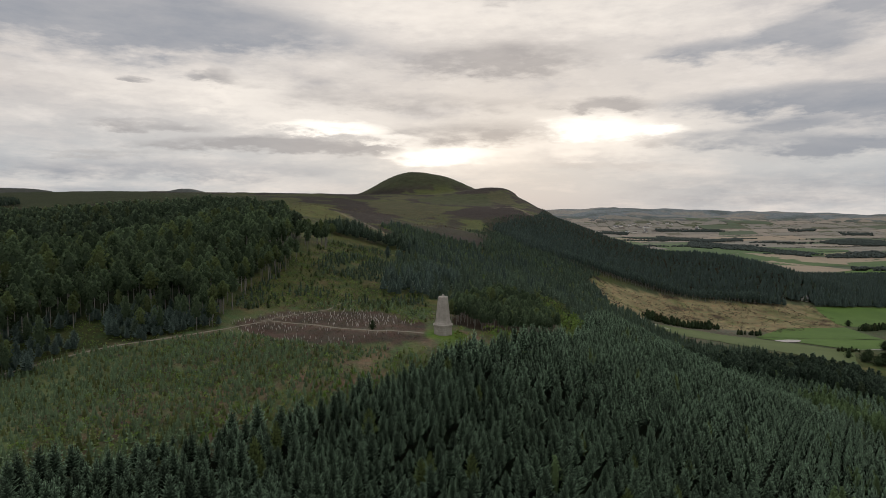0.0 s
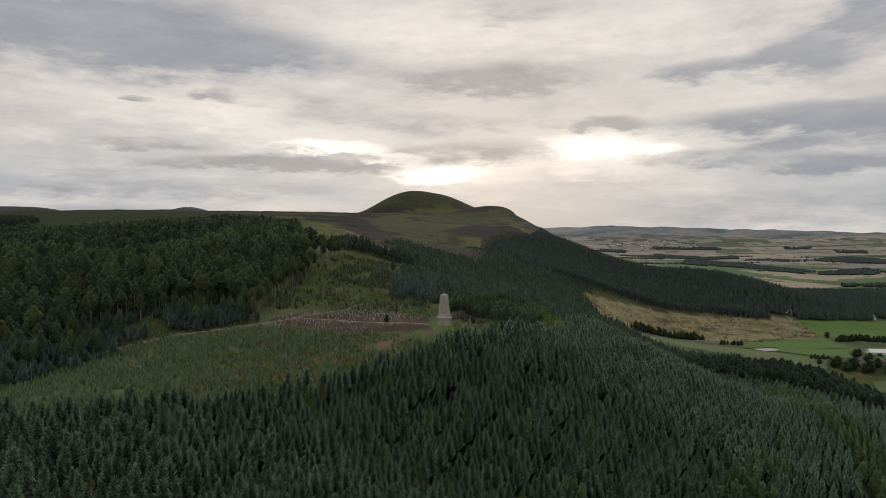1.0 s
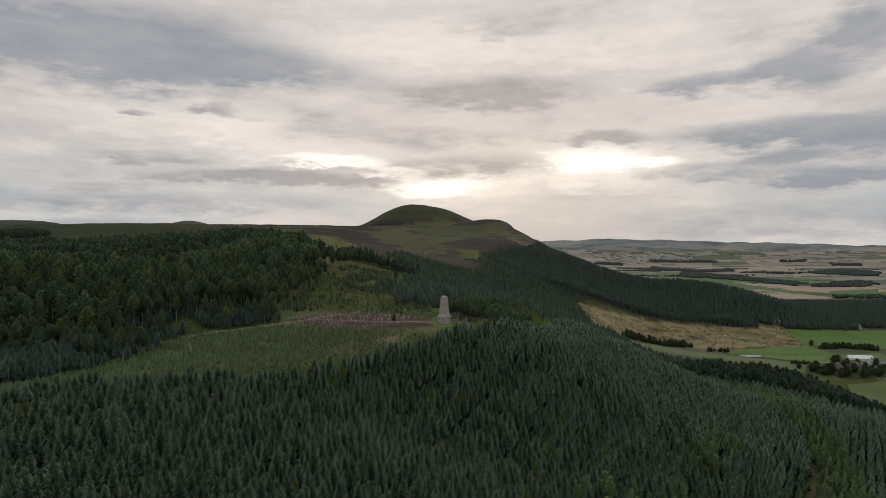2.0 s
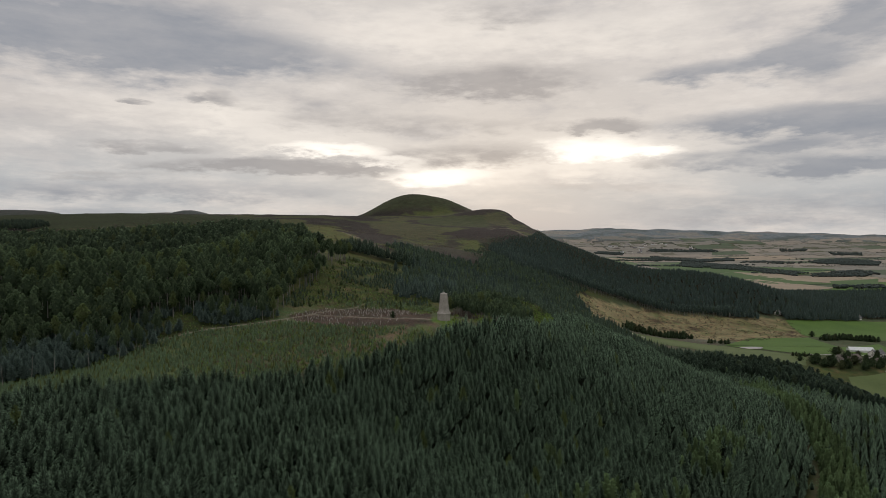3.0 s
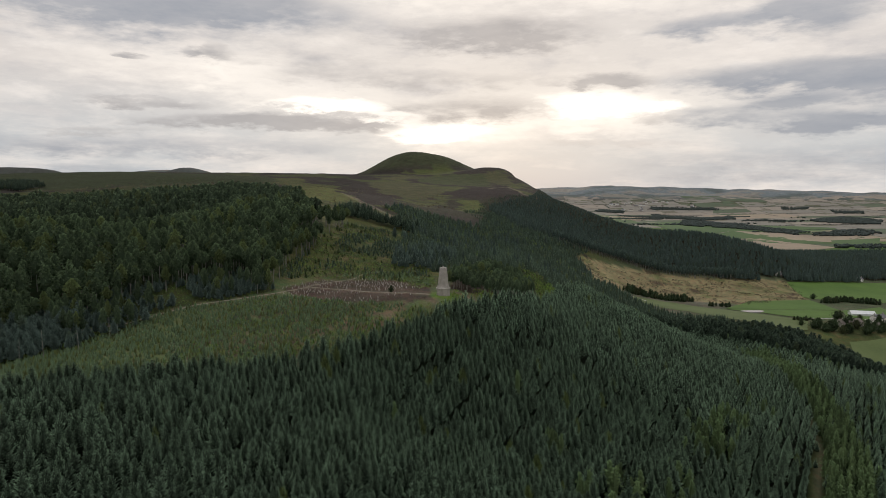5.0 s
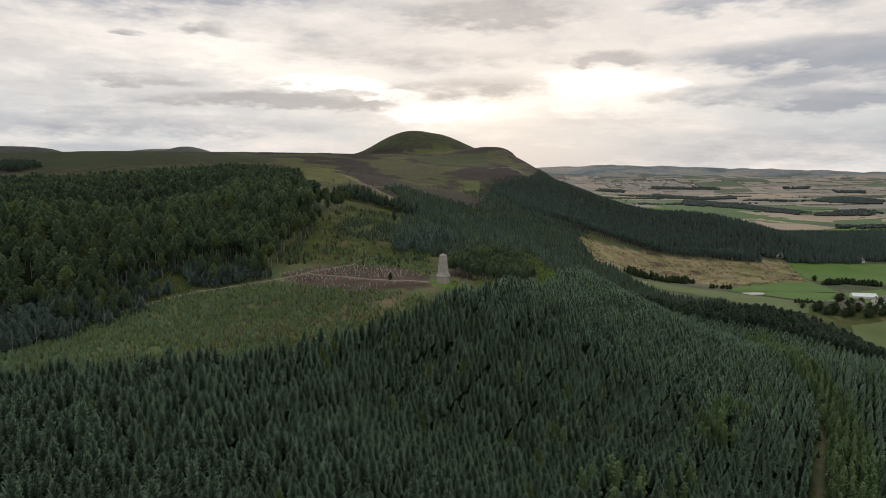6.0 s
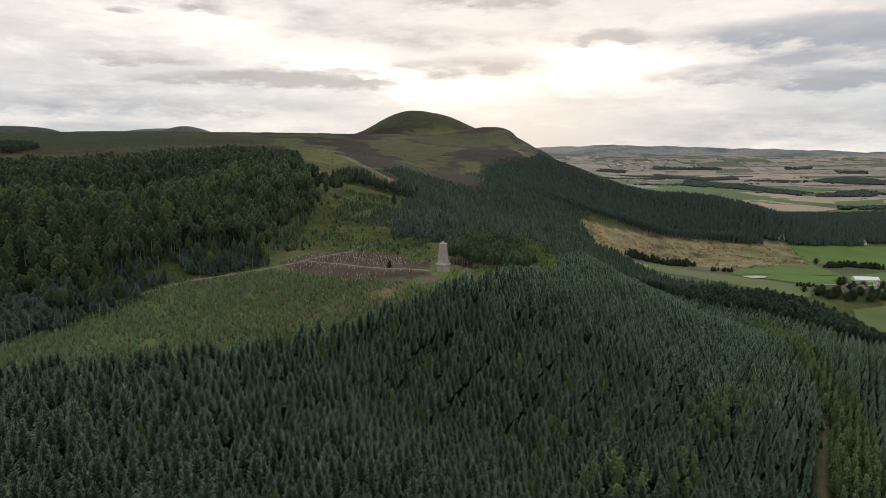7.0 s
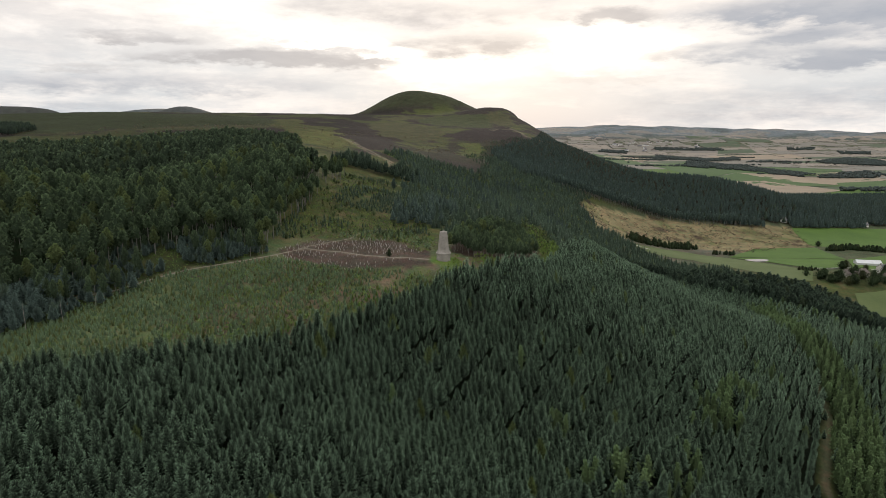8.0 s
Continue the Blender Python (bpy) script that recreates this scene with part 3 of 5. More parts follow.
def build_ground():
    ang = np.radians(np.concatenate([np.arange(-180, -44, 4.0), np.arange(-44, 44, 0.25), np.arange(44, 180, 4.0)]))
    rad = np.concatenate([[0.5], np.geomspace(12, 4930, 450)])
    A, R = np.meshgrid(ang, rad)
    x, y = (R * np.sin(A)).ravel(), (R * np.cos(A) - 185).ravel()
    z = land(x, y)
    na, nr = len(ang), len(rad)
    i, j = np.meshgrid(np.arange(nr - 1), np.arange(na), indexing="ij")
    a0, b0 = i * na + j, i * na + (j + 1) % na
    tris = np.concatenate([np.stack([a0, a0 + na, b0], -1).reshape(-1, 3), np.stack([b0, a0 + na, b0 + na], -1).reshape(-1, 3)])
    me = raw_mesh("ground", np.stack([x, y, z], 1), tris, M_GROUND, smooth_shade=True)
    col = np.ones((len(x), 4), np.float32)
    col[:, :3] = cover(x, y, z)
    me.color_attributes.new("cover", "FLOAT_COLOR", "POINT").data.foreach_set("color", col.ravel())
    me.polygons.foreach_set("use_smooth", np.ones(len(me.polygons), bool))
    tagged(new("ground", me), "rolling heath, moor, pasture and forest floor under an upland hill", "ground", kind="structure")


build_ground()


# ---------------------------------------------------------------- trees
class Plant:
    """Collects triangles with a value that runs from the twig's root or the crown's shaded core (0) to its tip or top
    (1).
    """

    def __init__(self):
        self.co, self.tri, self.tip, self.slot = [], [], [], []

    def face(self, *corners, slot=0):
        n = len(self.co)
        for p, t in corners:
            self.co.append(p), self.tip.append(t)
        for i in range(1, len(corners) - 1):
            self.tri.append((n, n + i, n + i + 1)), self.slot.append(slot)

    def arrays(self):
        return np.array(self.co, float), np.array(self.tri, int), np.array(self.tip, float), np.array(self.slot, int)


def conifer(rng, whorls, arms, spread, blades=1, start=0.05, lift=0.9, ragged=0.18, fan=0.36, core=0.62, pale=0.5, single=False, round_off=0.92):
    """A spruce of height 1: rings of fans that rise at their tips, shorter towards the leader."""
    p = Plant()
    # core cone coloured dark, as the shade inside the tree
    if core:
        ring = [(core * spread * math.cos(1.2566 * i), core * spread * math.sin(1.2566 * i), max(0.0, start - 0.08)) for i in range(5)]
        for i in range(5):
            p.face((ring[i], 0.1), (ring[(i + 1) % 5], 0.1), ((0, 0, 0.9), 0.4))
    for w in range(whorls):
        h = start + (0.92 - start) * (w + rng.uniform(-0.25, 0.25)) / (whorls - 1)
        reach = spread * max(0.02, 1.0 - max(h, 0.02)) ** round_off + 0.016
        turn = rng.uniform(0, 6.28)
        count = arms if h < 0.6 else max(4, arms - 2)
        for a in range(count):
            ang = turn + 6.2832 * (a + rng.uniform(-0.25, 0.25)) / count
            for b in range(blades):
                way = ang + (b - (blades - 1) / 2) * 0.42
                r = reach * rng.uniform(1 - ragged, 1 + ragged) * (1.0 if b == (blades - 1) / 2 else 0.82)
                rise = r * lift * (0.05 + 0.85 * h) + rng.uniform(-0.012, 0.012)
                c, s = math.cos(way), math.sin(way)
                half = r * (fan if blades == 1 else fan * 0.6)
                mid = 0.62 * r
                zl = h + rise * 0.3 - 0.05 * r
                left, right = (mid * c - half * s, mid * s + half * c, zl), (mid * c + half * s, mid * s - half * c, zl)
                if single:
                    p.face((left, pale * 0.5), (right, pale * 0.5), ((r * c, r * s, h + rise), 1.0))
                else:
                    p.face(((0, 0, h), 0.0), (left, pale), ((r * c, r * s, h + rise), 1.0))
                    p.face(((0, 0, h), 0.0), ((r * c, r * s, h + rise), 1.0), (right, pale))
    for a in range(3):
        ang = a * 2.094
        p.face(((0.014 * math.cos(ang), 0.014 * math.sin(ang), 0.86), 0.5), ((0.014 * math.cos(ang + 2.1), 0.014 * math.sin(ang + 2.1), 0.86), 0.5), ((0, 0, 1.0), 1.0))
    return p.arrays()


def trunk(p, rng, top, r0, r1, sides=5, lean=0.0):
    ang = [6.2832 * i / sides for i in range(sides)]
    for a0, a1 in zip(ang, ang[1:] + ang[:1]):
        lo = [(r0 * math.cos(a), r0 * math.sin(a), -0.05) for a in (a0, a1)]
        hi = [(r1 * math.cos(a) + lean, r1 * math.sin(a), top) for a in (a1, a0)]
        p.face(*[(q, 0.0) for q in lo + hi], slot=1)


def crown(p, rng, clumps, leaves, low, wide, size, taper=1.0):
    """Leaf clumps strewn through an uneven crown of a tree of height 1."""
    for c in range(clumps):
        h = low + (1 - low) * (c + rng.random()) / clumps * 0.97
        u = (h - low) / (1 - low)
        reach = wide * (math.sin(math.pi * min(0.98, 0.22 + 0.78 * u)) ** 0.7 if taper < 1 else (1.05 - u) ** 0.7)
        ang, d = rng.uniform(0, 6.28), reach * math.sqrt(rng.random())
        cx, cy = d * math.cos(ang), d * math.sin(ang)
        for _ in range(leaves):
            o = Vector((rng.gauss(0, 1), rng.gauss(0, 1), rng.gauss(0, 0.6))).normalized() * size * rng.uniform(0.5, 1.1)
            side = Vector((rng.gauss(0, 1), rng.gauss(0, 1), rng.gauss(0, 1))).normalized() * size * 0.55
            q = Vector((cx, cy, h)) + o
            p.face(((cx + o.x * 0.15, cy + o.y * 0.15, h + o.z * 0.1), 0.15), (tuple(q + side), 0.9), (tuple(q - side), 0.9))


def strew(name, kinds, x, y, tall, mat, label, category, rng, sink=0.1, trunks=None, wide=(0.9, 1.15)):
    """Many plants joined into one mesh of the kind that nobody would count."""
    z = land(x, y) - sink
    which = rng.integers(0, len(kinds), len(x))
    cos, tris, tips, owns, slots = [], [], [], [], []
    base = 0
    for i, (co, tri, tip, slot) in enumerate(kinds):
        m = np.nonzero(which == i)[0]
        if not len(m):
            continue
        turn, s, w = rng.uniform(0, 6.283, len(m)), tall[m], rng.uniform(*wide, len(m))
        c, sn = np.cos(turn)[:, None], np.sin(turn)[:, None]
        px = (co[None, :, 0] * c - co[None, :, 1] * sn) * (s * w)[:, None] + x[m][:, None]
        py = (co[None, :, 0] * sn + co[None, :, 1] * c) * (s * w)[:, None] + y[m][:, None]
        pz = co[None, :, 2] * s[:, None] + z[m][:, None]
        cos.append(np.stack([px, py, pz], -1).reshape(-1, 3))
        tris.append((tri[None] + (np.arange(len(m)) * len(co))[:, None, None] + base).reshape(-1, 3))
        tips.append(np.tile(tip, len(m))), slots.append(np.tile(slot, len(m)))
        owns.append(np.repeat(rng.random(len(m)), len(co)))
        base += len(m) * len(co)
    me = raw_mesh(name, np.concatenate(cos), np.concatenate(tris), mat, (("tip", np.concatenate(tips)), ("own", np.concatenate(owns))), slots=np.concatenate(slots), second=M_BARK)
    return tagged(new(name, me), label, category, kind="stuff")


def rows_of(ring, gap, rng, turn=0.3, shake=0.3, across=1.0, wander=6.0):
    """Planting places in rows inside a ring of the plan."""
    xs, ys = np.array(ring)[:, 0], np.array(ring)[:, 1]
    r = math.hypot(xs.max() - xs.min(), ys.max() - ys.min()) / 2 + gap
    g = np.arange(-r, r, gap)
    u, v = np.meshgrid(g, np.arange(-r, r, gap * across))
    u, v = u.ravel() + rng.normal(0, shake * gap, u.size), v.ravel() + rng.normal(0, shake * 0.5 * gap, u.size)
    c, s = math.cos(turn), math.sin(turn)
    x, y = u * c - v * s + (xs.max() + xs.min()) / 2, u * s + v * c + (ys.max() + ys.min()) / 2
    ok = inside(x + (grains(x, y, wander * 3, 91) - 0.5) * wander * 2, y + (grains(x, y, wander * 3, 95) - 0.5) * wander * 2, ring)
    return x[ok], y[ok]


def in_view(x, y, wide=39.0):
    """Only the ground ahead of the flight is planted."""
    a = np.degrees(np.arctan2(x, y + 215))
    return abs(a) < wide


rng_py = random.Random(4)
rng = np.random.default_rng(7)
SPRUCES = [conifer(rng_py, 11, 8, 0.285, 1, 0.30, 1.1, 0.24, 0.20, 0.56, 0.34, round_off=0.78) for _ in range(8)]
MID_SPRUCES = [conifer(rng_py, 8, 6, 0.29, 1, 0.33, 1.1, 0.25, 0.34, 0.6, 1.1, single=True, round_off=0.8) for _ in range(6)]
FAR_SPRUCES = [conifer(rng_py, 6, 6, 0.29, 1, 0.12, 0.8, 0.3, 0.42, single=True) for _ in range(5)]
FLANK = []
MINI = [conifer(rng_py, 3, 5, 0.36, 1, 0.1, 0.6, 0.3, 0.5, single=True) for _ in range(5)]
TINY = [conifer(rng_py, 4, 5, 0.28, 1, 0.12, 0.5, 0.3, 0.5) for _ in range(4)]


def puffs(p, rng_, clumps, low, wide, size, peak=0.32):
    """A full uneven crown: a core painted dark as shade with clumps of needles over it, painted lighter towards the lit
    top.
    """
    def reach(u):
        return wide * (0.45 + 0.55 * u / peak if u < peak else ((1.04 - u) / (1.04 - peak)) ** 0.75)
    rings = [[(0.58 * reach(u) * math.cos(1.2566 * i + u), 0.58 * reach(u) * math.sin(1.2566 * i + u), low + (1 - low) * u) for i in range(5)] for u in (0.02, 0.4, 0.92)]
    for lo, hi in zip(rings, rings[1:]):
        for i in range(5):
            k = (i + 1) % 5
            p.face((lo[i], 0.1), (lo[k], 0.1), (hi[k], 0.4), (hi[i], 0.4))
    for c in range(clumps):
        u = ((c + rng_.random()) / clumps) ** 0.9
        ang, r = c * 2.4 + rng_.uniform(-0.5, 0.5), reach(u) * rng_.uniform(0.5, 1.2)
        mid = Vector((r * math.cos(ang), r * math.sin(ang), low + (1 - low) * u * 0.97))
        out = Vector((math.cos(ang), math.sin(ang), 0.75))
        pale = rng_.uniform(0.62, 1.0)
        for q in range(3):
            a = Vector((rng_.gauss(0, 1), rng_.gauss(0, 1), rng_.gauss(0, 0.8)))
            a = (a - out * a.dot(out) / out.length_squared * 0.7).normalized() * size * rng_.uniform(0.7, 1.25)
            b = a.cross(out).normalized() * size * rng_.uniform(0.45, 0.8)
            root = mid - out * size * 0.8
            # value rises with height: top light is put into the clump colour
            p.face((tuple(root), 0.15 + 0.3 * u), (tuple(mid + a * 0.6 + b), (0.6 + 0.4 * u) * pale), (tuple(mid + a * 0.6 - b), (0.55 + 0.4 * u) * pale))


def pine(rng_, clumps=46):
    """A tall pine of the wood: thin bare trunk below a long full crown."""
    p = Plant()
    trunk(p, rng_, 0.7, 0.010, 0.005, 3)
    puffs(p, rng_, clumps, rng_.uniform(0.26, 0.45), rng_.uniform(0.15, 0.20), 0.042 if clumps > 40 else 0.058 if clumps > 20 else 0.078, 0.42)
    return p.arrays()


def bush(rng_, clumps=5, leaves=5, size=0.2):
    p = Plant()
    crown(p, rng_, clumps, leaves, 0.06, 0.42, size, 0.5)
    return p.arrays()


for _ in range(5):
    p = Plant()
    trunk(p, rng_py, 0.4, 0.013, 0.01, 3)
    co, tri, tip, slot = conifer(rng_py, 4, 5, 0.25, 1, 0.28, 0.5, 0.35, 0.6, 0.7, single=True)
    n = len(p.co)
    p.co, p.tip, p.slot = p.co + [tuple(q) for q in co], p.tip + list(tip), p.slot + list(slot)
    p.tri = p.tri + [tuple(int(v) + n for v in t) for t in tri]
    FLANK.append(p.arrays())
def larch(rng_):
    p = Plant()
    trunk(p, rng_, 0.3, 0.014, 0.01, 3)
    puffs(p, rng_, 36, 0.06, rng_.uniform(0.19, 0.25), 0.056, 0.18)
    return p.arrays()


LARCHES = [larch(rng_py) for _ in range(5)]
PINES = [pine(rng_py, 78) for _ in range(7)]
STURDY = [pine(rng_py, 30) for _ in range(5)]
UPLAND = [pine(rng_py, 17) for _ in range(5)]
BUSHES = [bush(rng_py) for _ in range(5)]
LOW = [bush(rng_py, 3, 4, 0.28) for _ in range(5)]
def copse(rng_):
    """A far tree or bush: an uneven lumpy crown that reaches the ground."""
    bm = bmesh.new()
    bmesh.ops.create_icosphere(bm, subdivisions=1, radius=0.5)
    p = Plant()
    for v in bm.verts:
        v.co = Vector((v.co.x, v.co.y, v.co.z + 0.45)) + Vector((rng_.uniform(-1, 1), rng_.uniform(-1, 1), rng_.uniform(-1, 1))) * 0.16
    for f_ in bm.faces:
        # value grows with height, so the crown is painted paler on top
        p.face(*[(tuple(v.co), min(1.0, max(0.0, v.co.z))) for v in f_.verts])
    bm.free()
    return p.arrays()


DOTS = [copse(rng_py) for _ in range(6)]
def full_bush(rng_, clumps, wide, size):
    p = Plant()
    puffs(p, rng_, clumps, 0.02, wide, size, 0.42)
    return p.arrays()


BELT = [full_bush(rng_py, 34, 0.36, 0.075) for _ in range(5)]


def ride(x, y):
    """Distance from the nearest of the narrow rides that run with the planting lines."""
    v = (0.845 * x - 0.535 * y + (grains(x, y, 60, 23) - 0.5) * 9.0) / 10.6
    return np.abs(v - np.round(v)) * 10.6


def in_ride(x, y):
    return (ride(x, y) < 0.6) & (grains(x, y, 9, 27) > 0.40) & (grain(x, y, 1.9, 35) > 0.84)


def furrow(x, y):
    """Growth along the planting lines: lower beside the rides and beside the track, in slow swells."""
    low_side = np.where((beside(x + 3.0, y, TRACK) < 4.0) & (y < -12), 0.7, 1.0)
    return (0.73 + 0.23 * smooth(0.2, 3.0, ride(x, y)) + 0.26 * grains(x, y, 34, 61)) * low_side


def forest(name, ring, gap, kinds, low, high, mat, label, turn=0.3, shake=0.35, thin=0.0, patch=20, wide=(0.9, 1.15), keep=None, category="forest", across=1.0, wander=3.0, furrows=False, growth=None):
    x, y = rows_of(ring, gap, rng, turn, shake, across, wander)
    ok = in_view(x, y) & (grains(x, y, patch, 66) > thin)
    if keep is not None:
        ok &= keep(x, y)
    x, y = x[ok], y[ok]
    tall = rng.uniform(low, high, len(x)) * (furrow(x, y) if furrows else 0.75 + 0.5 * grains(x, y, patch * 1.7, 61))
    if growth is not None:
        tall = tall * growth(x, y)
    return strew(name, kinds, x, y, tall, mat, label, category, rng, wide=wide)


def foreground(x, y):
    """The stretch that the flight passes nearest, where every spruce is a tree of its own."""
    return (y > -80) & (y < -63) & (x > -22) & (x < 24)


LARCH_SPOTS = [(65, -32, 6.5), (40, -69, 8), (79, -15, 6), (95, 6, 5), (19, -41, 2.4), (23, -56, 2.2), (49, -53, 6), (-10, -60, 1.6), (27, -73, 5), (72, -22, 5), (3, -78, 2.0)]


def larch_share(x, y):
    """How much of the planting is larch: along the track's outer side and in a few knots."""
    share = 0.03 + 0.30 * smooth(0.5, 0.66, grains(x, y, 11, 90)) * smooth(2, 14, x - np.interp(y, [-70, -42, -20, -4, 20, 38, 65, 130], [84, 87, 100, 110, 120, 125, 133, 148]))
    share = share + 0.85 * smooth(9.0, 6.0, beside(x - 5.0, y + 1.0, TRACK)) * (x > np.interp(y, [-70, -42, -20, -4, 20, 38, 65, 130], [84, 87, 100, 110, 120, 125, 133, 148]))
    for cx, cy, r in LARCH_SPOTS:
        share = share + 0.6 * np.exp(-((x - cx) ** 2 + (y - cy) ** 2) / (r * r))
    return share


def is_larch(x, y):
    return grain(x, y, 2.3, 77) * 0.9 + 0.05 < larch_share(x, y)


def off_track(x, y):
    gap = in_ride(x, y)
    return ~foreground(x, y) & (y > -122) & (beside(x, y, TRACK) > np.interp(y, [-24, -8, 6, 16], [0.8, 0.7, 0.3, 0.0])) & (beside(x + 1.4, y - 0.8, TRACK) > np.interp(y, [-24, -8, 6, 16], [0.8, 0.6, 0.1, 0.0])) & ~gap & ~is_larch(x, y) & ~inside(x, y, SCRUB)


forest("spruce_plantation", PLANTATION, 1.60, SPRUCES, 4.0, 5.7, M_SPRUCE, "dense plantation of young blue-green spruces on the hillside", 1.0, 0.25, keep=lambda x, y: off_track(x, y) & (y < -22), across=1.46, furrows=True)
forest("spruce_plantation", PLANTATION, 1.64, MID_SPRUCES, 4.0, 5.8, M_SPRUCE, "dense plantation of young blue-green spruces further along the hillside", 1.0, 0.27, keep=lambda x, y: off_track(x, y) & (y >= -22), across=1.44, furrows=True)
forest("margin_saplings", [(-150, -126), (-96, -70), (-80, -66), (-62, -62), (-46, -52), (-34, -42), (-36, -54), (-44, -62), (-55, -70), (-66, -76), (-86, -88)], 1.6, TINY, 1.4, 3.0, M_SAPLING,
       "light green young conifers along the plantation's edge", 0.3, 0.4, thin=0.25, patch=9, category="saplings")
CHEAP = [conifer(rng_py, 3, 5, 0.30, 1, 0.2, 0.7, 0.3, 0.6, single=True) for _ in range(4)]


def outlying(name, ring, gap, low, high, mat, label):
    """The woods go on to either side of the flight and under it."""
    x, y = rows_of(ring, gap, rng, 1.0, 0.3, 1.2)
    ok = (~in_view(x, y) | (y <= -122)) & (abs(x) < 190) & (y > -262)
    x, y = x[ok], y[ok]
    strew(name, CHEAP, x, y, rng.uniform(low, high, len(x)), mat, label, "forest", rng, wide=(1.1, 1.4))


outlying("outer_spruces", PLANTATION, 3.5, 4.5, 6.5, M_SPRUCE, "young spruces on the outer slopes of the plantation")
outlying("outer_pines", PINEWOOD, 5.0, 8.0, 11.0, M_PINE, "pines in the far part of the wood")
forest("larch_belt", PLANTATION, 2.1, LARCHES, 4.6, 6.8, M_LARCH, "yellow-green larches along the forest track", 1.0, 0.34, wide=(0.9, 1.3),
       keep=lambda x, y: (y > -122) & ~foreground(x, y) & (beside(x, y, TRACK) > 1.3) & is_larch(x, y))
forest("dark_shelter_wood", DARKSTRIP, 3.2, STURDY + BELT[:3], 6.5, 9.5, M_OLDSPRUCE, "dark mature conifers at the lower edge of the plantation", 0.2, 0.4, wide=(1.1, 1.5))
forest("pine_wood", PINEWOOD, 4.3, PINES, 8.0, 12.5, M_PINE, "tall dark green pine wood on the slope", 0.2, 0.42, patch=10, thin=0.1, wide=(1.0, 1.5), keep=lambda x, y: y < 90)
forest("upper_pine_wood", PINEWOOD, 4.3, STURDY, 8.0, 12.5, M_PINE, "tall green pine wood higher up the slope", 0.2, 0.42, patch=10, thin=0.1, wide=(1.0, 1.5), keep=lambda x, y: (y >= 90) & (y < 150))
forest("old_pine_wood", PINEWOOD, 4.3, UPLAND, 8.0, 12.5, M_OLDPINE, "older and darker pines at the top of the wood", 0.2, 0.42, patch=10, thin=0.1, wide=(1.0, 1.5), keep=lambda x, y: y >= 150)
forest("spruce_fringe", FRINGE, 2.2, SPRUCES, 2.6, 5.6, M_DARK, "young spruces in front of the pine wood", 0.2, 0.4, thin=0.26, patch=12, wide=(1.1, 1.5), keep=lambda x, y: ~inside(x, y, GLADE), growth=lambda x, y: 0.75 + 0.5 * smooth(-88, -104, x))
forest("glade_tufts", FRINGE, 1.1, LOW, 0.3, 0.8, M_GORSE, "rough green tufts in the glade before the pines", 0.5, 0.5, thin=0.42, patch=6, wide=(1.2, 2.0), category="bracken")
forest("spruce_thicket", [(-80, 13), (-77, 20), (-70, 22), (-60, 20), (-65, 12), (-70, 4), (-76, 6)], 2.0, SPRUCES, 2.6, 4.4, M_DARK, "dark young spruce thicket beside the gravel path", 0.2, 0.4, wide=(1.1, 1.4))
forest("fringe_pines", FRINGE, 4.6, PINES, 5.5, 9.0, M_PINE, "thin pines standing at the edge of the wood", 0.2, 0.4, thin=0.40, patch=14, keep=lambda x, y: ~inside(x, y, GLADE))
def up_the_scarp(x, y):
    """The trees are smaller the higher they stand on the scarp."""
    return np.interp(y - 0.6 * np.maximum(x - 250, 0), [430, 560, 700, 850, 1000, 1300], [1.0, 1.0, 0.8, 0.48, 0.30, 0.16])


forest("hillside_wood", FLANKWOOD, 4.7, FLANK, 7.0, 9.8, M_DARK, "dark conifer forest along the foot of the scarp", 0.1, 0.42, wide=(1.1, 1.6), wander=10, growth=up_the_scarp)
TALL_EDGE = []
for _ in range(4):
    p = Plant()
    trunk(p, rng_py, 0.62, 0.014, 0.009, 4)
    puffs(p, rng_py, 16, 0.48, 0.13, 0.07, 0.4)
    TALL_EDGE.append(p.arrays())
forest("hillside_wood_edge", [(118, 490), (150, 522), (200, 545), (251, 512), (306, 512), (330, 518), (330, 532), (251, 532), (200, 566), (150, 546), (112, 504)], 3.6, TALL_EDGE, 9.0, 12.0, M_DARK,
       "bare-stemmed conifers along the lower edge of the hillside wood", 0.3, 0.4, wander=3)
forest("valley_spruces", VALLEYWOOD, 3.4, FAR_SPRUCES, 2.6, 5.2, M_FARSPRUCE, "blue-green spruce thicket in the dip behind the tower", 0.9, 0.45, thin=0.14, patch=16, wander=8, wide=(1.2, 1.6), keep=lambda x, y: ~inside(x, y, SCRUB))
forest("valley_dark_spruces", VALLEYWOOD, 3.8, FAR_SPRUCES, 5.0, 8.0, M_DARK, "taller dark spruces in the dip behind the tower", 0.4, 0.4, thin=0.70, patch=16, wander=8)
forest("valley_old_spruces", [(-21, 94), (-19, 69), (-3, 84), (6, 112), (4, 148), (-9, 158), (-19, 124)], 4.0, MID_SPRUCES, 3.5, 6.5, M_DARK, "tall dark spruces at the foot of the dip", 0.4, 0.6, thin=0.36, patch=7, wide=(1.0, 1.4))
forest("valley_bracken", VALLEYWOOD, 3.4, BUSHES, 0.9, 1.9, M_GORSE, "bright green bracken among the valley spruces", 0.4, 0.4, thin=0.55, patch=22, wide=(1.3, 2.0), category="bracken")
forest("scarp_foot_wood", [(30, 392), (62, 430), (84, 436), (134, 462), (166, 548), (122, 548), (84, 512), (70, 570), (66, 650), (48, 520)], 4.0, FAR_SPRUCES, 3.0, 6.0, M_FARSPRUCE, "soft green young conifers at the foot of the scarp", 0.4, 0.45, wander=5, wide=(1.1, 1.4))
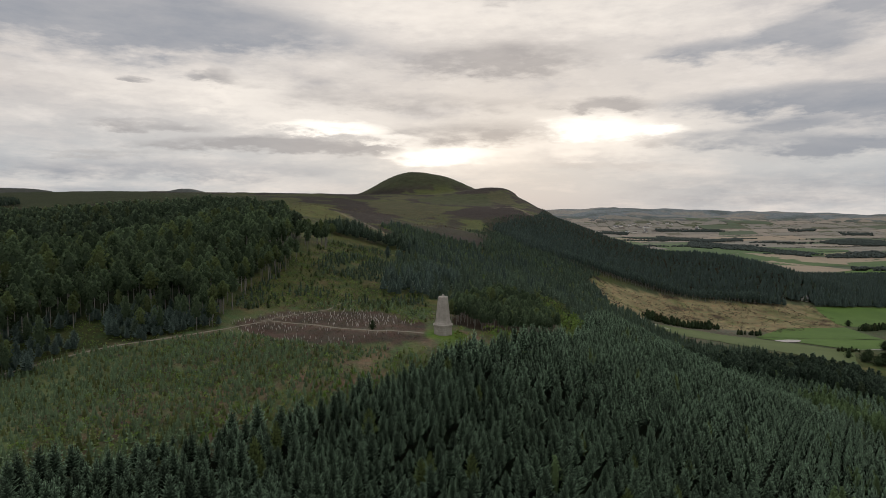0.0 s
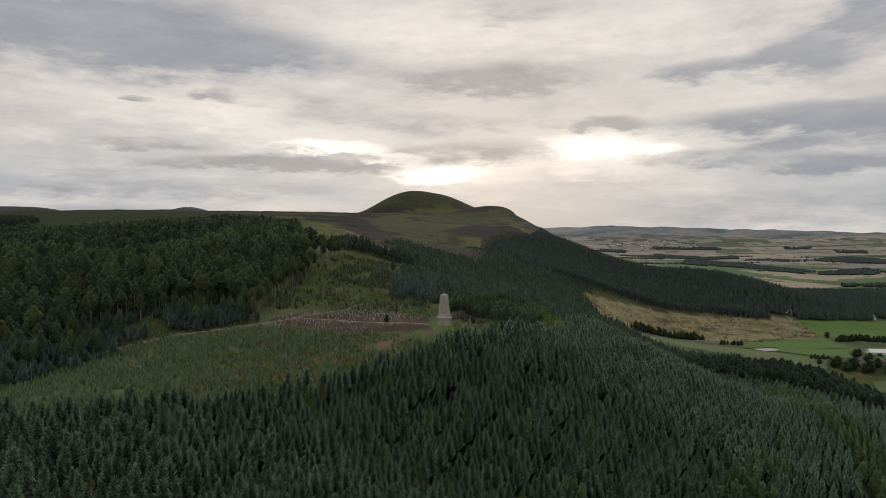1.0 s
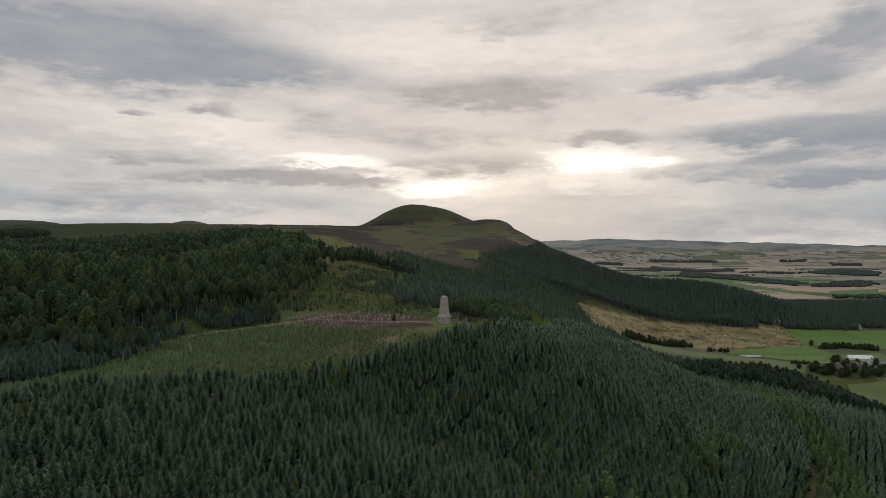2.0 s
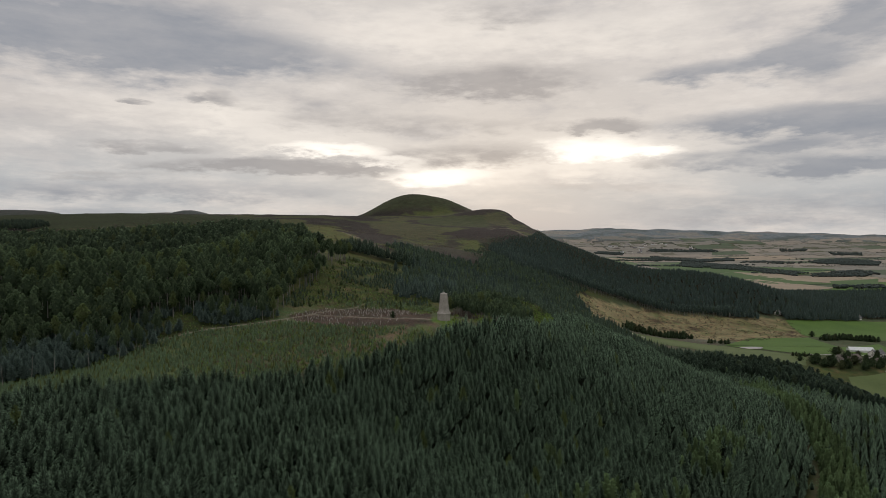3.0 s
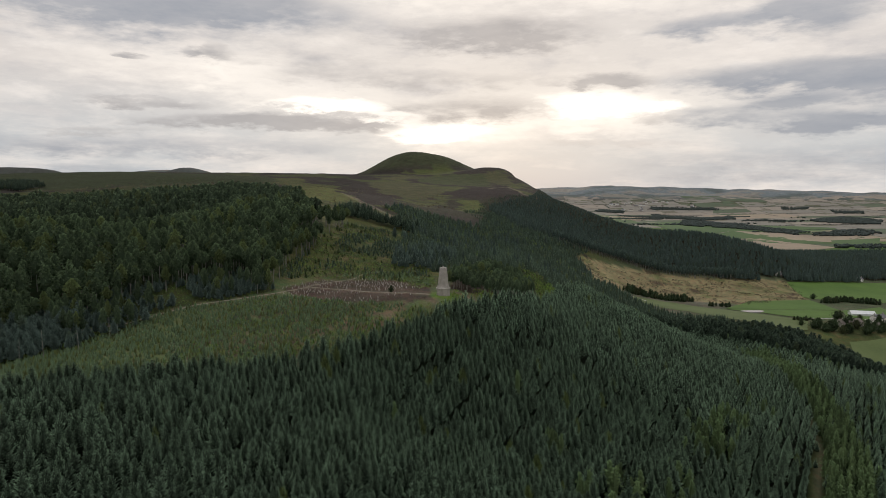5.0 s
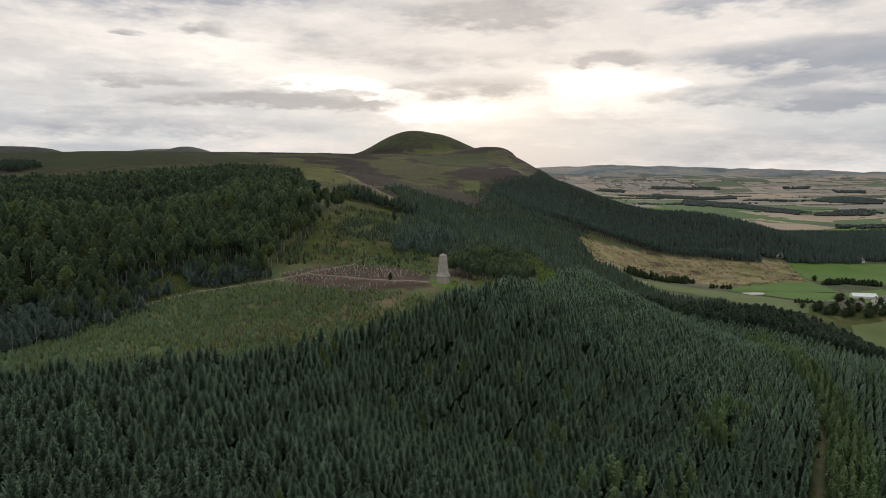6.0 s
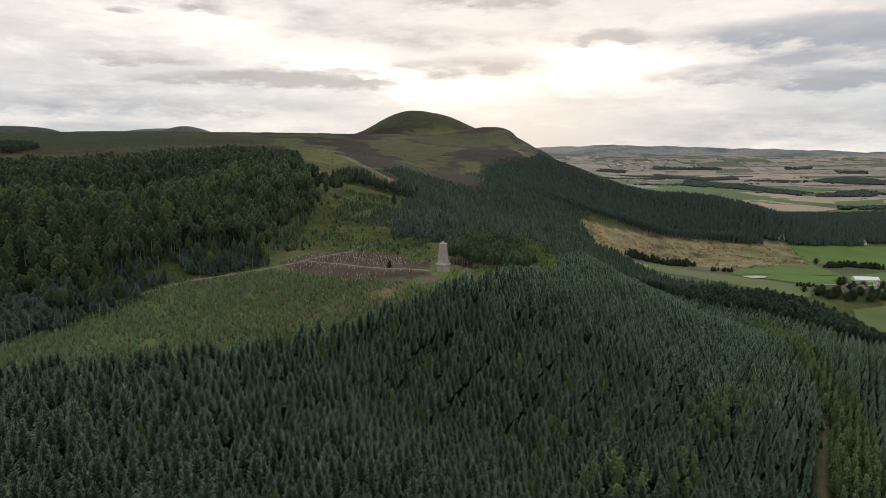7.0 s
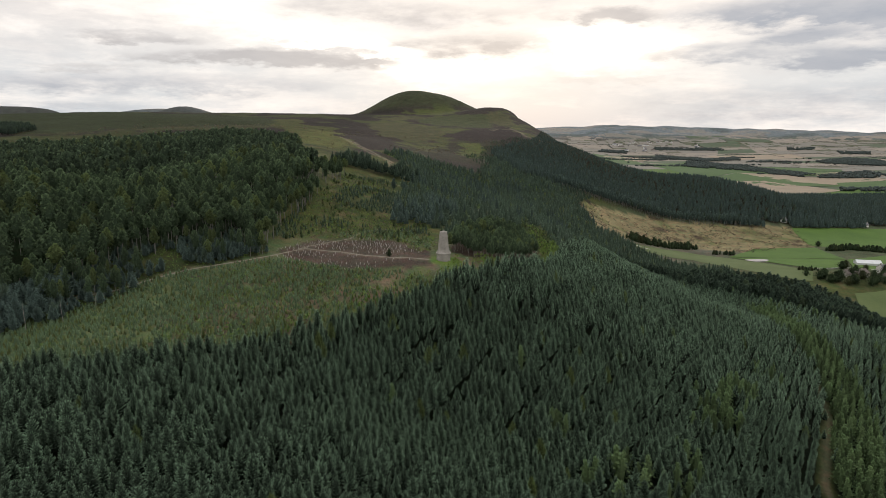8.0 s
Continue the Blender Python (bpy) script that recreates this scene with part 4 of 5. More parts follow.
forest("scarp_margin", [(36, 430), (60, 425), (72, 600), (68, 700), (98, 758), (142, 826), (156, 905), (118, 872), (66, 770), (34, 620), (20, 500)], 4.6, FAR_SPRUCES, 1.2, 4.2, M_FARSPRUCE, "scattered small conifers where the wood thins out into the moor", 0.4, 0.6, thin=0.46, patch=26, wander=12)
forest("lower_spruces", LOWERWOOD, 3.3, FAR_SPRUCES, 4.0, 6.5, M_FARSPRUCE, "spruces on the lower slope above the meadow", 0.4, 0.4)
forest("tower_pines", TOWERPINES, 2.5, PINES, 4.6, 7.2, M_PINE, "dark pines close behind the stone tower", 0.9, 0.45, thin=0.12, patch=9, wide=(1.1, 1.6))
for ring in (DARKCLUMP, DARKKNOT):
    forest("dark_spruce_clump", ring, 3.0, MID_SPRUCES, 5.0, 9.5, M_OLDSPRUCE, "dark old spruces above the clearing", 0.9, 0.5, thin=0.2, patch=9, wide=(1.0, 1.4), wander=4)
forest("moor_wood", [(-590, 684), (-561, 707), (-462, 575), (-446, 505), (-520, 540)], 4.5, FLANK, 6, 9, M_OLDSPRUCE, "dark block of conifers out on the moor", 0.3, 0.4, wide=(1.3, 1.7))
forest("young_spruces", CLEARING, 1.05, MINI, 0.7, 1.6, M_SAPLING, "waist-high young spruces planted over the rough clearing", 0.4, 0.4, thin=0.30, patch=7, wide=(1.0, 1.3), category="saplings")
forest("heather_clumps", CLEARING, 1.1, LOW, 0.3, 0.7, M_HEATHER, "brown heather and bracken over the clearing", 0.1, 0.5, thin=0.4, patch=9, wide=(1.2, 2.0), category="heather", keep=lambda x, y: x + (grains(x, y, 14, 29) - 0.5) * 70 > -56)



def part(name, bm, mat, parent, label=""):
    """Links a bmesh as one mesh object under a thing or a part."""
    me = bpy.data.meshes.new(name)
    bm.to_mesh(me), bm.free()
    me.materials.append(mat)
    ob = new(name, me)
    ob.parent = parent
    return tagged(ob, label)


def plant_part(name, arrays, mat, parent, scale):
    co, tri, tip, slot = arrays
    me = raw_mesh(name, co * scale, tri, mat, (("tip", tip), ("own", np.zeros(len(co)))))
    ob = new(name, me)
    ob.parent = parent
    return ob


def trunk_arrays(rng_, top, r0, r1, sides=6, limbs=0):
    p = Plant()
    trunk(p, rng_, top, r0, r1, sides)
    for i in range(limbs):
        h, a = top * rng_.uniform(0.5, 0.95), rng_.uniform(0, 6.28)
        c, sn, r = math.cos(a), math.sin(a), rng_.uniform(0.08, 0.16)
        w = r1 * 0.7
        p.face(((0, 0, h - w), 0), ((r * c, r * sn, h + r * 0.5), 0), ((0, 0, h + w), 0))
        p.face(((-w * sn, w * c, h), 0), ((r * c, r * sn, h + r * 0.5), 0), ((w * sn, -w * c, h), 0))
    return p.arrays()


def tree_kind(name, arrays, mat, trunk_rows, label, category, group):
    tree = tagged(new(name), label, category, group)
    plant_part("trunk", trunk_rows, M_BARK, tree, 1.0)
    plant_part("crown", arrays, mat, tree, 1.0)
    return tree


def plant_copies(kinds, xs, ys, tall, wide=(0.95, 1.15), sink=0.08):
    """Copies of the kinds of tree at their places; the first of each kind is moved to its own place."""
    zs = land(xs, ys)
    used = set()
    for x_, y_, z_, h in zip(xs, ys, zs, tall):
        i = rng_py.randrange(len(kinds))
        w = h * rng_py.uniform(*wide)
        m = Matrix.LocRotScale((float(x_), float(y_), float(z_) - sink), Euler((0, 0, rng_py.uniform(0, 6.28))), (w, w, h))
        if i in used:
            ob = copy_thing(kinds[i], m)
            ob.matrix_basis = m
        else:
            kinds[i].matrix_basis = m
            used.add(i)


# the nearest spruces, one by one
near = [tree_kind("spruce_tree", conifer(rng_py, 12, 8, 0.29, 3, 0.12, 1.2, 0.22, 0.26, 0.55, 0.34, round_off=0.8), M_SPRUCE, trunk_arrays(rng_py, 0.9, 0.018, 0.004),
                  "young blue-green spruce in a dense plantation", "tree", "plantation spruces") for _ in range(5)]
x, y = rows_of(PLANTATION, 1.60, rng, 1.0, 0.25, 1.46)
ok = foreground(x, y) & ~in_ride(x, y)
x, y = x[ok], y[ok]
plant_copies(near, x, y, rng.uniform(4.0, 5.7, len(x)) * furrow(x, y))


# the pines along the wood's edge, one by one
def pine_crown(rng_):
    p = Plant()
    puffs(p, rng_, 90, rng_.uniform(0.42, 0.62), rng_.uniform(0.12, 0.17), 0.045, 0.4)
    return p.arrays()


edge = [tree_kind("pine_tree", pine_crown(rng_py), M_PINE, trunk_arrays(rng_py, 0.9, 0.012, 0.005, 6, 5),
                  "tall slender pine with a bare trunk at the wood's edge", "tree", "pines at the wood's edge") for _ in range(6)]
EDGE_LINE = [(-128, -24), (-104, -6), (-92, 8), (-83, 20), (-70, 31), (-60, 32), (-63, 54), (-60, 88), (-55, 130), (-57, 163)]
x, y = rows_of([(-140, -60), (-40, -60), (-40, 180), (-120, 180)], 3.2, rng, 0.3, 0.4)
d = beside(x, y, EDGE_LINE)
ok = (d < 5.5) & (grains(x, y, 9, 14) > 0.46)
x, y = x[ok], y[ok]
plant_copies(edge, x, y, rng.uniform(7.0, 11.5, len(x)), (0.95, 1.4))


# ---------------------------------------------------------------- shrubs of the slope behind the clearing
forest("slope_shrubs", SLOPE, 2.8, BELT[:2] + BUSHES, 0.8, 2.2, M_SCRUB, "dark shrubs dotted over the rough slope", 0.3, 0.5, thin=0.38, patch=9, wide=(1.0, 1.6), category="shrubs")
forest("slope_bracken", SLOPE, 1.4, LOW, 0.4, 1.0, M_GORSE, "bright green bracken on the rough slope", 0.3, 0.5, thin=0.40, patch=6, wide=(1.3, 2.2), category="bracken")
forest("slope_spruces", SLOPE, 2.2, TINY, 1.2, 2.6, M_FARSPRUCE, "young spruces in rows on the upper slope", 0.7, 0.3, thin=0.62, patch=30, category="saplings")
forest("slope_plantation", [(-50, 99), (-43, 134), (-33, 156), (-22, 156), (-14, 125), (-15, 98), (-27, 96), (-41, 93)], 1.9, TINY, 1.7, 2.8, M_FARSPRUCE, "small plantation of young spruces on the rough slope", 0.7, 0.3, wide=(1.0, 1.2), keep=lambda x, y: beside(x, y, [(-39, 104), (-36, 115), (-33, 129), (-31, 145)]) > 1.6)
forest("slope_heather", SLOPE, 1.4, LOW, 0.3, 0.7, M_HEATHER, "brown heather over the rough slope", 0.7, 0.4, thin=0.42, patch=10, wide=(1.2, 2.2), category="heather")
forest("clearing_bracken", CLEARING, 1.2, LOW, 0.25, 0.6, M_GORSE, "bright green bracken tufts in the clearing", 0.3, 0.5, thin=0.44, patch=5, wide=(1.2, 2.0), category="bracken")
forest("green_saplings", [(-40, 43), (-30, 58), (-12, 66), (-3, 44), (-5, 14), (-14, 38), (-26, 42)], 1.5, TINY + BUSHES[:2], 0.8, 1.8, M_SAPLING, "bright green young trees above the heath", 0.4, 0.4, thin=0.25, patch=8, category="saplings")
forest("clearing_clumps", [(-62, 4), (-48, 10), (-25, -8), (-8, -10), (6, -9), (2, -14), (-8, -26), (-23, -40), (-42, -56), (-56, -64)], 1.7, BUSHES, 0.5, 1.2, M_GORSE, "clumps of bright bracken between the tower and the spruces", 0.3, 0.5, thin=0.5, patch=5, wide=(1.1, 1.8), category="bracken")
forest("clearing_brown_clumps", [(-62, 4), (-48, 10), (-25, -8), (-8, -10), (6, -9), (2, -14), (-8, -26), (-23, -40), (-42, -56), (-56, -64)], 1.6, BUSHES, 0.4, 0.9, M_HEATHER, "clumps of brown heather between the tower and the spruces", 0.7, 0.5, thin=0.28, patch=6, wide=(1.1, 1.8), category="heather")
forest("margin_shrubs", [(-36, -42), (-24, -30), (-12, -18), (-4, -9), (6, -8), (12, -6), (4, -13), (-2, -16), (-12, -28), (-24, -40), (-34, -50)], 1.5, BUSHES + MINI, 0.6, 1.7, M_GORSE,
       "bright green bushes along the edge of the plantation", 0.3, 0.5, thin=0.36, patch=6, wide=(1.0, 1.6), category="shrubs")
forest("edge_shrubs", [(8, -12), (20, -2), (30, 14), (42, 48), (46, 80), (38, 82), (30, 24), (18, 11), (6, 4), (-1, -12)], 2.0, BUSHES, 1.2, 2.9, M_GORSE,
       "bright green scrub between tower and plantation", 0.3, 0.5, thin=0.35, patch=9, wide=(1.1, 1.7), category="shrubs")
forest("felled_brash", STUBBLE, 4.2, BUSHES, 0.7, 1.8, M_BRASH, "brown brash left lying over the felled ground", 0.35, 0.35, thin=0.48, patch=12, wide=(2.0, 3.8), category="brash")
forest("ridge_scrub", SCRUB, 1.9, BUSHES + TINY, 1.0, 2.6, M_SCRUB, "mixed green scrub on the ridge beside the pines", 0.3, 0.5, thin=0.2, patch=9, wide=(1.2, 1.8), category="shrubs", wander=5)
forest("ridge_bracken", SCRUB, 1.8, BUSHES, 0.8, 2.2, M_GORSE, "bright green bracken on the ridge beside the pines", 0.7, 0.5, thin=0.5, patch=8, wide=(1.2, 1.8), category="bracken", wander=5)
MOOR = [(-420, 360), (-100, 352), (-60, 310), (-30, 330), (-24, 500), (60, 530), (64, 700), (130, 830), (-100, 900), (-420, 800)]
forest("moor_tufts", MOOR, 13, BUSHES, 0.8, 2.4, M_HEATHER, "dark heather tufts over the moor", 0.3, 0.5, thin=0.45, patch=60, wide=(1.5, 3.0), category="heather")

lone = [tree_kind("round_tree", full_bush(rng_py, 120, 0.40, 0.06), M_DARK, trunk_arrays(rng_py, 0.5, 0.03, 0.015), "dark round tree alone on the rough slope", "tree", "") for _ in range(2)]
plant_copies(lone, np.array([-27.0, -21.5]), np.array([176.0, 178.0]), np.array([6.0, 5.0]), (0.9, 1.1))

def dead_stem(x_, y_, tall):
    d_ = tagged(new("dead_tree"), "bare grey dead pine stem standing in the clearing", "dead tree", "dead stems")
    d_.matrix_basis = pose(x_, y_, float(land(x_, y_)) - 0.1, rng_py.uniform(-4, 4), rng_py.uniform(-4, 4), rng_py.uniform(0, 360))
    plant_part("trunk", trunk_arrays(rng_py, 1.0, 0.012, 0.004, 6), M_DEADWOOD, d_, tall)
    for _ in range(4):
        p = Plant()
        h, a_, r = rng_py.uniform(0.35, 0.9), rng_py.uniform(0, 6.28), rng_py.uniform(0.05, 0.13)
        c_, s_ = math.cos(a_), math.sin(a_)
        for k_ in range(3):
            b0, b1 = k_ * 2.094, (k_ + 1) * 2.094
            q0 = (-s_ * 0.006 * math.cos(b0), c_ * 0.006 * math.cos(b0), h + 0.006 * math.sin(b0))
            q1 = (-s_ * 0.006 * math.cos(b1), c_ * 0.006 * math.cos(b1), h + 0.006 * math.sin(b1))
            p.face((q0, 0), (q1, 0), ((r * c_, r * s_, h + r * 0.3), 0))
        plant_part("branch", p.arrays(), M_DEADWOOD, d_, tall)


for x_, y_, tall in ((-96, -43, 6.0), (-93.5, -38, 6.5), (-88, -33, 5.0), (-98, -50, 5.0), (-85, -24, 5.0)):
    dead_stem(x_, y_, tall)
path_bush = [tree_kind("round_bush", full_bush(rng_py, 100, 0.40, 0.07), M_LEAF, trunk_arrays(rng_py, 0.5, 0.04, 0.02), "dark round bush beside the gravel path", "bush", "")]
plant_copies(path_bush, np.array([-15.5]), np.array([4.5]), np.array([2.3]), (1.0, 1.1))

# ---------------------------------------------------------------- the monument
def shaft_bm(rows, sides=8, turn=math.pi / 8, cap=True):
    """A many-sided shaft from rows of height and half width."""
    bm = bmesh.new()
    rings = []
    for h, r in rows:
        rr = r / math.cos(math.pi / sides)
        rings.append([bm.verts.new((rr * math.cos(turn + 2 * math.pi * i / sides), rr * math.sin(turn + 2 * math.pi * i / sides), h)) for i in range(sides)])
    for lo, hi in zip(rings, rings[1:]):
        for i in range(sides):
            bm.faces.new((lo[i], lo[(i + 1) % sides], hi[(i + 1) % sides], hi[i]))
    bm.faces.new(rings[-1]), bm.faces.new(rings[0][::-1])
    return bm


def block_ring(rows, sides, per, gap):
    """One course of dressed stones round a many-sided shaft: lower and upper height and half width."""
    (h0, r0), (h1, r1) = rows
    bm = bmesh.new()
    turn = math.pi / sides
    for i in range(sides):
        a0, a1 = turn + 2 * math.pi * i / sides, turn + 2 * math.pi * (i + 1) / sides
        for j in range(per):
            quad = []
            for h, r in ((h0, r0), (h1, r1)):
                rr = r / math.cos(math.pi / sides)
                p0, p1 = Vector((rr * math.cos(a0), rr * math.sin(a0), h)), Vector((rr * math.cos(a1), rr * math.sin(a1), h))
                g = gap / (p1 - p0).length
                quad.append((p0.lerp(p1, j / per + g), p0.lerp(p1, (j + 1) / per - g)))
            push = rng_py.uniform(0.0, 0.03)
            (a, b), (d_, c_) = quad
            out = Vector(((a + b).x, (a + b).y, 0)).normalized()
            front = [bm.verts.new(v + out * push) for v in (a, b, c_, d_)]
            back = [bm.verts.new(v - out * 0.12) for v in (a, b, c_, d_)]
            bm.faces.new(front)
            for q in range(4):
                bm.faces.new((front[q], back[q], back[(q + 1) % 4], front[(q + 1) % 4]))
    return bm


tower = tagged(new("monument"), "weathered grey stone tower tapering above a wider base", "monument")
tower.location = (0, 0, float(land(0, 0)) - 0.25)
part("core", shaft_bm([(0, 1.80), (1.98, 1.74), (2.0, 1.56), (3.1, 1.34), (7.95, 0.90)]), M_MORTAR, tower, "dark mortar joints of the masonry")
n = 4
for i in range(n):
    h0, h1 = 0.02 + 1.94 * i / n, 0.02 + 1.94 * (i + 1) / n - 0.025
    part("base_course", block_ring([(h0, 1.92 - 0.06 * i / n), (h1, 1.92 - 0.06 * (i + 1) / n)], 8, 2, 0.015), M_STONE, tower)
part("ledge", shaft_bm([(1.92, 1.86), (1.98, 2.06), (2.22, 2.08), (2.30, 1.90)]), M_STONE, tower, "projecting stone ledge")
PROFILE = [(2.30, 1.82), (2.6, 1.66), (3.2, 1.50), (4.2, 1.40), (5.3, 1.31), (6.6, 1.17), (7.95, 1.01)]
hs = [2.30 + (7.95 - 2.30) * i / 15 for i in range(16)]
wd = np.interp(hs, [p_[0] for p_ in PROFILE], [p_[1] for p_ in PROFILE])
for i in range(15):
    part("shaft_course", block_ring([(hs[i], wd[i]), (hs[i + 1] - 0.02, wd[i + 1])], 8, 1 if i > 4 else 2, 0.012), M_STONE, tower)
part("cap", shaft_bm([(7.93, 0.98), (7.96, 1.06), (8.04, 1.06), (8.10, 0.84), (8.26, 0.40), (8.34, 0.14)]), M_STONE, tower, "low pyramid cap of grey stone")
part("finial", shaft_bm([(8.32, 0.15), (8.40, 0.23), (8.52, 0.19), (8.60, 0.06)], 8), M_STONE, tower)


# ---------------------------------------------------------------- planted tree guards on the heath
def guard():
    g = tagged(new("tree_guard"), "pale plastic tree guard tied to a stake", "tree guard", "tree guards on the heath")
    bm = shaft_bm([(-0.05, 0.05), (0.52, 0.055)], 6)
    part("tube", bm, M_TUBE, g)
    bm = bmesh.new()
    bmesh.ops.create_cube(bm, size=1.0, matrix=Matrix.LocRotScale((0.08, 0, 0.33), None, (0.03, 0.03, 0.8)))
    part("stake", bm, M_BARK, g)
    return g


first = guard()
x, y = rows_of(HEATH, 1.75, rng, 0.5, 0.25)
ok = (beside(x, y, PATH_LINE) > 1.4) & (grains(x, y, 9, 12) > 0.36) & (np.hypot(x, y) > 8)
some = np.sort(rng.permutation(np.nonzero(ok)[0])[:300])
x, y = x[some], y[some]
for i, (px, py, pz) in enumerate(zip(x, y, land(x, y))):
    m = Matrix.LocRotScale((float(px), float(py), float(pz)), Euler((rng_py.uniform(-0.22, 0.22), rng_py.uniform(-0.22, 0.22), rng_py.uniform(0, 6.28))), None)
    if i == 0:
        first.matrix_basis = m
    else:
        copy_thing(first, m)
forest("heath_heather", HEATH, 0.95, LOW, 0.2, 0.5, M_HEATHER, "purple-brown heather round the tree guards", 0.2, 0.5, thin=0.35, patch=7, wide=(1.4, 2.2),
       keep=lambda x, y: (beside(x, y, PATH_LINE) > 1.0) & (np.hypot(x, y) > 6), category="heather")


# ---------------------------------------------------------------- fields of the plain
def field(corners, mat, label, lift=0.35, n=14, name="field"):
    """Four plan corners, draped over the land."""
    c0, c1, c2, c3 = [np.array(c_, float) for c_ in corners]
    u, v = np.meshgrid(np.linspace(0, 1, n), np.linspace(0, 1, n))
    u, v = u.ravel()[:, None], v.ravel()[:, None]
    q = (c0 * (1 - u) + c1 * u) * (1 - v) + (c3 * (1 - u) + c2 * u) * v
    size = np.linalg.norm(c2 - c0)
    q = q + (np.stack([grains(q[:, 0], q[:, 1], size * 0.3, 50), grains(q[:, 0], q[:, 1], size * 0.3, 53)], 1) - 0.5) * size * 0.03
    co = np.concatenate([q, (land(q[:, 0], q[:, 1]) + lift)[:, None]], 1)
    i, j = np.meshgrid(np.arange(n - 1), np.arange(n - 1), indexing="ij")
    a0 = (i * n + j).ravel()
    tris = np.concatenate([np.stack([a0, a0 + 1, a0 + n], 1), np.stack([a0 + 1, a0 + n + 1, a0 + n], 1)])
    ob = new(name, raw_mesh(name, co, tris, mat, smooth_shade=True))
    return tagged(ob, label, "field", kind="structure")


GREEN, TAN, PALE, OLIVE = "bright green pasture on the valley floor", "pale stubble field after harvest", "cut straw-coloured grass field", "rough olive pasture beside the wood"
for corners, mat, label in [
        ([(381, 530), (461, 560), (410, 420), (348, 431)], M_PASTURE, GREEN), ([(461, 560), (560, 590), (520, 430), (410, 420)], M_PASTURE, GREEN),
        ([(234, 348), (280, 402), (344, 419), (326, 340)], M_PASTURE, GREEN), ([(234, 346), (326, 338), (297, 298), (269, 287)], M_PASTURE, GREEN),
        ([(327, 340), (382, 376), (350, 296), (299, 288)], M_PASTURE, GREEN), ([(262, 227), (330, 250), (310, 195), (244, 188)], M_MEADOW, OLIVE),
        ([(158, 355), (199, 368), (195, 320), (153, 328)], M_MEADOW, OLIVE), ([(199, 368), (231, 341), (223, 245), (195, 320)], M_MEADOW, OLIVE), ([(231, 341), (264, 278), (245, 243), (222, 246)], M_MEADOW, OLIVE)]:
    field(corners, mat, label)
for corners, mat, label in [
        ([(684, 2846), (760, 2500), (640, 1900), (534, 2091)], M_FARPASTURE, GREEN), ([(640, 1960), (822, 2079), (775, 1570), (620, 1400)], M_FARPASTURE, GREEN),
        ([(640, 1400), (775, 1565), (844, 1190), (720, 1230)], M_FARPASTURE, GREEN), ([(836, 2174), (910, 1843), (870, 1500), (775, 1565)], M_FARPASTURE, GREEN),
        ([(775, 1565), (875, 1490), (850, 1228), (793, 1319)], M_STUBBLE, TAN), ([(650, 1345), (745, 1354), (790, 1115), (600, 960)], M_STUBBLE, TAN),
        ([(684, 2681), (876, 2630), (719, 2188), (637, 2264)], M_STUBBLE, TAN), ([(1291, 2943), (1455, 2951), (1403, 2782), (1217, 2759)], M_FARGRASS, GREEN),
        ([(1126, 2655), (1495, 2666), (1415, 2387), (1020, 2229)], M_STUBBLE, TAN), ([(930, 1830), (1110, 1660), (1033, 1503), (894, 1460)], M_FARPASTURE, GREEN),
        ([(941, 1521), (1098, 1585), (1093, 1446), (924, 1389)], M_STUBBLE, TAN), ([(869, 1274), (1004, 1311), (910, 1170), (815, 1162)], M_FARPASTURE, GREEN)]:
    field(corners, mat, label, 0.9)
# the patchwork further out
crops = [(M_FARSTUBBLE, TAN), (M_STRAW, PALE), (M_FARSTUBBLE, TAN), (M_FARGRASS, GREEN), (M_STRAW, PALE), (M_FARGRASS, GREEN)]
near_crops = [(M_PASTURE, GREEN), (M_FARGRASS, GREEN), (M_PASTURE, GREEN), (M_STUBBLE, TAN), (M_FARGRASS, GREEN), (M_STUBBLE, TAN)]
c_, s_ = math.cos(0.35), math.sin(0.35)
hedge_x, hedge_y = [], []
for i in range(0, 17):
    for j in range(-4, 14):
        u0, v0 = 300 + j * 230 + 60 * math.sin(i * 1.7), 900 + i * 190 + 40 * math.sin(j * 2.3)
        corners = [(u * c_ + v * s_ * 0.3, v * c_ - u * s_ * 0.35) for u, v in ((u0, v0), (u0 + 224, v0), (u0 + 224, v0 + 184), (u0, v0 + 184))]
        mx, my = sum(q[0] for q in corners) / 4, sum(q[1] for q in corners) / 4
        far = math.hypot(mx, my + 185)
        pick = (crops if far > 1900 else near_crops)[rng_py.randrange(6)]
        edge_len = rng_py.random()
        if not (1150 < far < 4300 and 9 < math.degrees(math.atan2(mx, my + 185)) < 39) or float(land(mx, my)) > -30 or bool(inside(np.array([mx]), np.array([my]), FLANKWOOD)[0]):
            continue
        field(corners, pick[0], pick[1], 0.15, 8)
        if edge_len > 0.72:
            (ax, ay), (bx, by) = corners[0], corners[1]
            t_ = np.arange(0.0, rng_py.uniform(0.4, 1.0), 3.0 / 224)
            hedge_x.append(ax + (bx - ax) * t_), hedge_y.append(ay + (by - ay) * t_)
        if edge_len < 0.15:
            (ax, ay), (bx, by) = corners[0], corners[3]
            t_ = np.arange(0.0, 1.0, 4.0 / 184)
            hedge_x.append(ax + (bx - ax) * t_), hedge_y.append(ay + (by - ay) * t_)
hx, hy = np.concatenate(hedge_x), np.concatenate(hedge_y)
hx, hy = hx + rng.normal(0, 0.7, len(hx)), hy + rng.normal(0, 0.7, len(hy))
low_ = land(hx, hy) < -45
hx, hy = hx[low_], hy[low_]
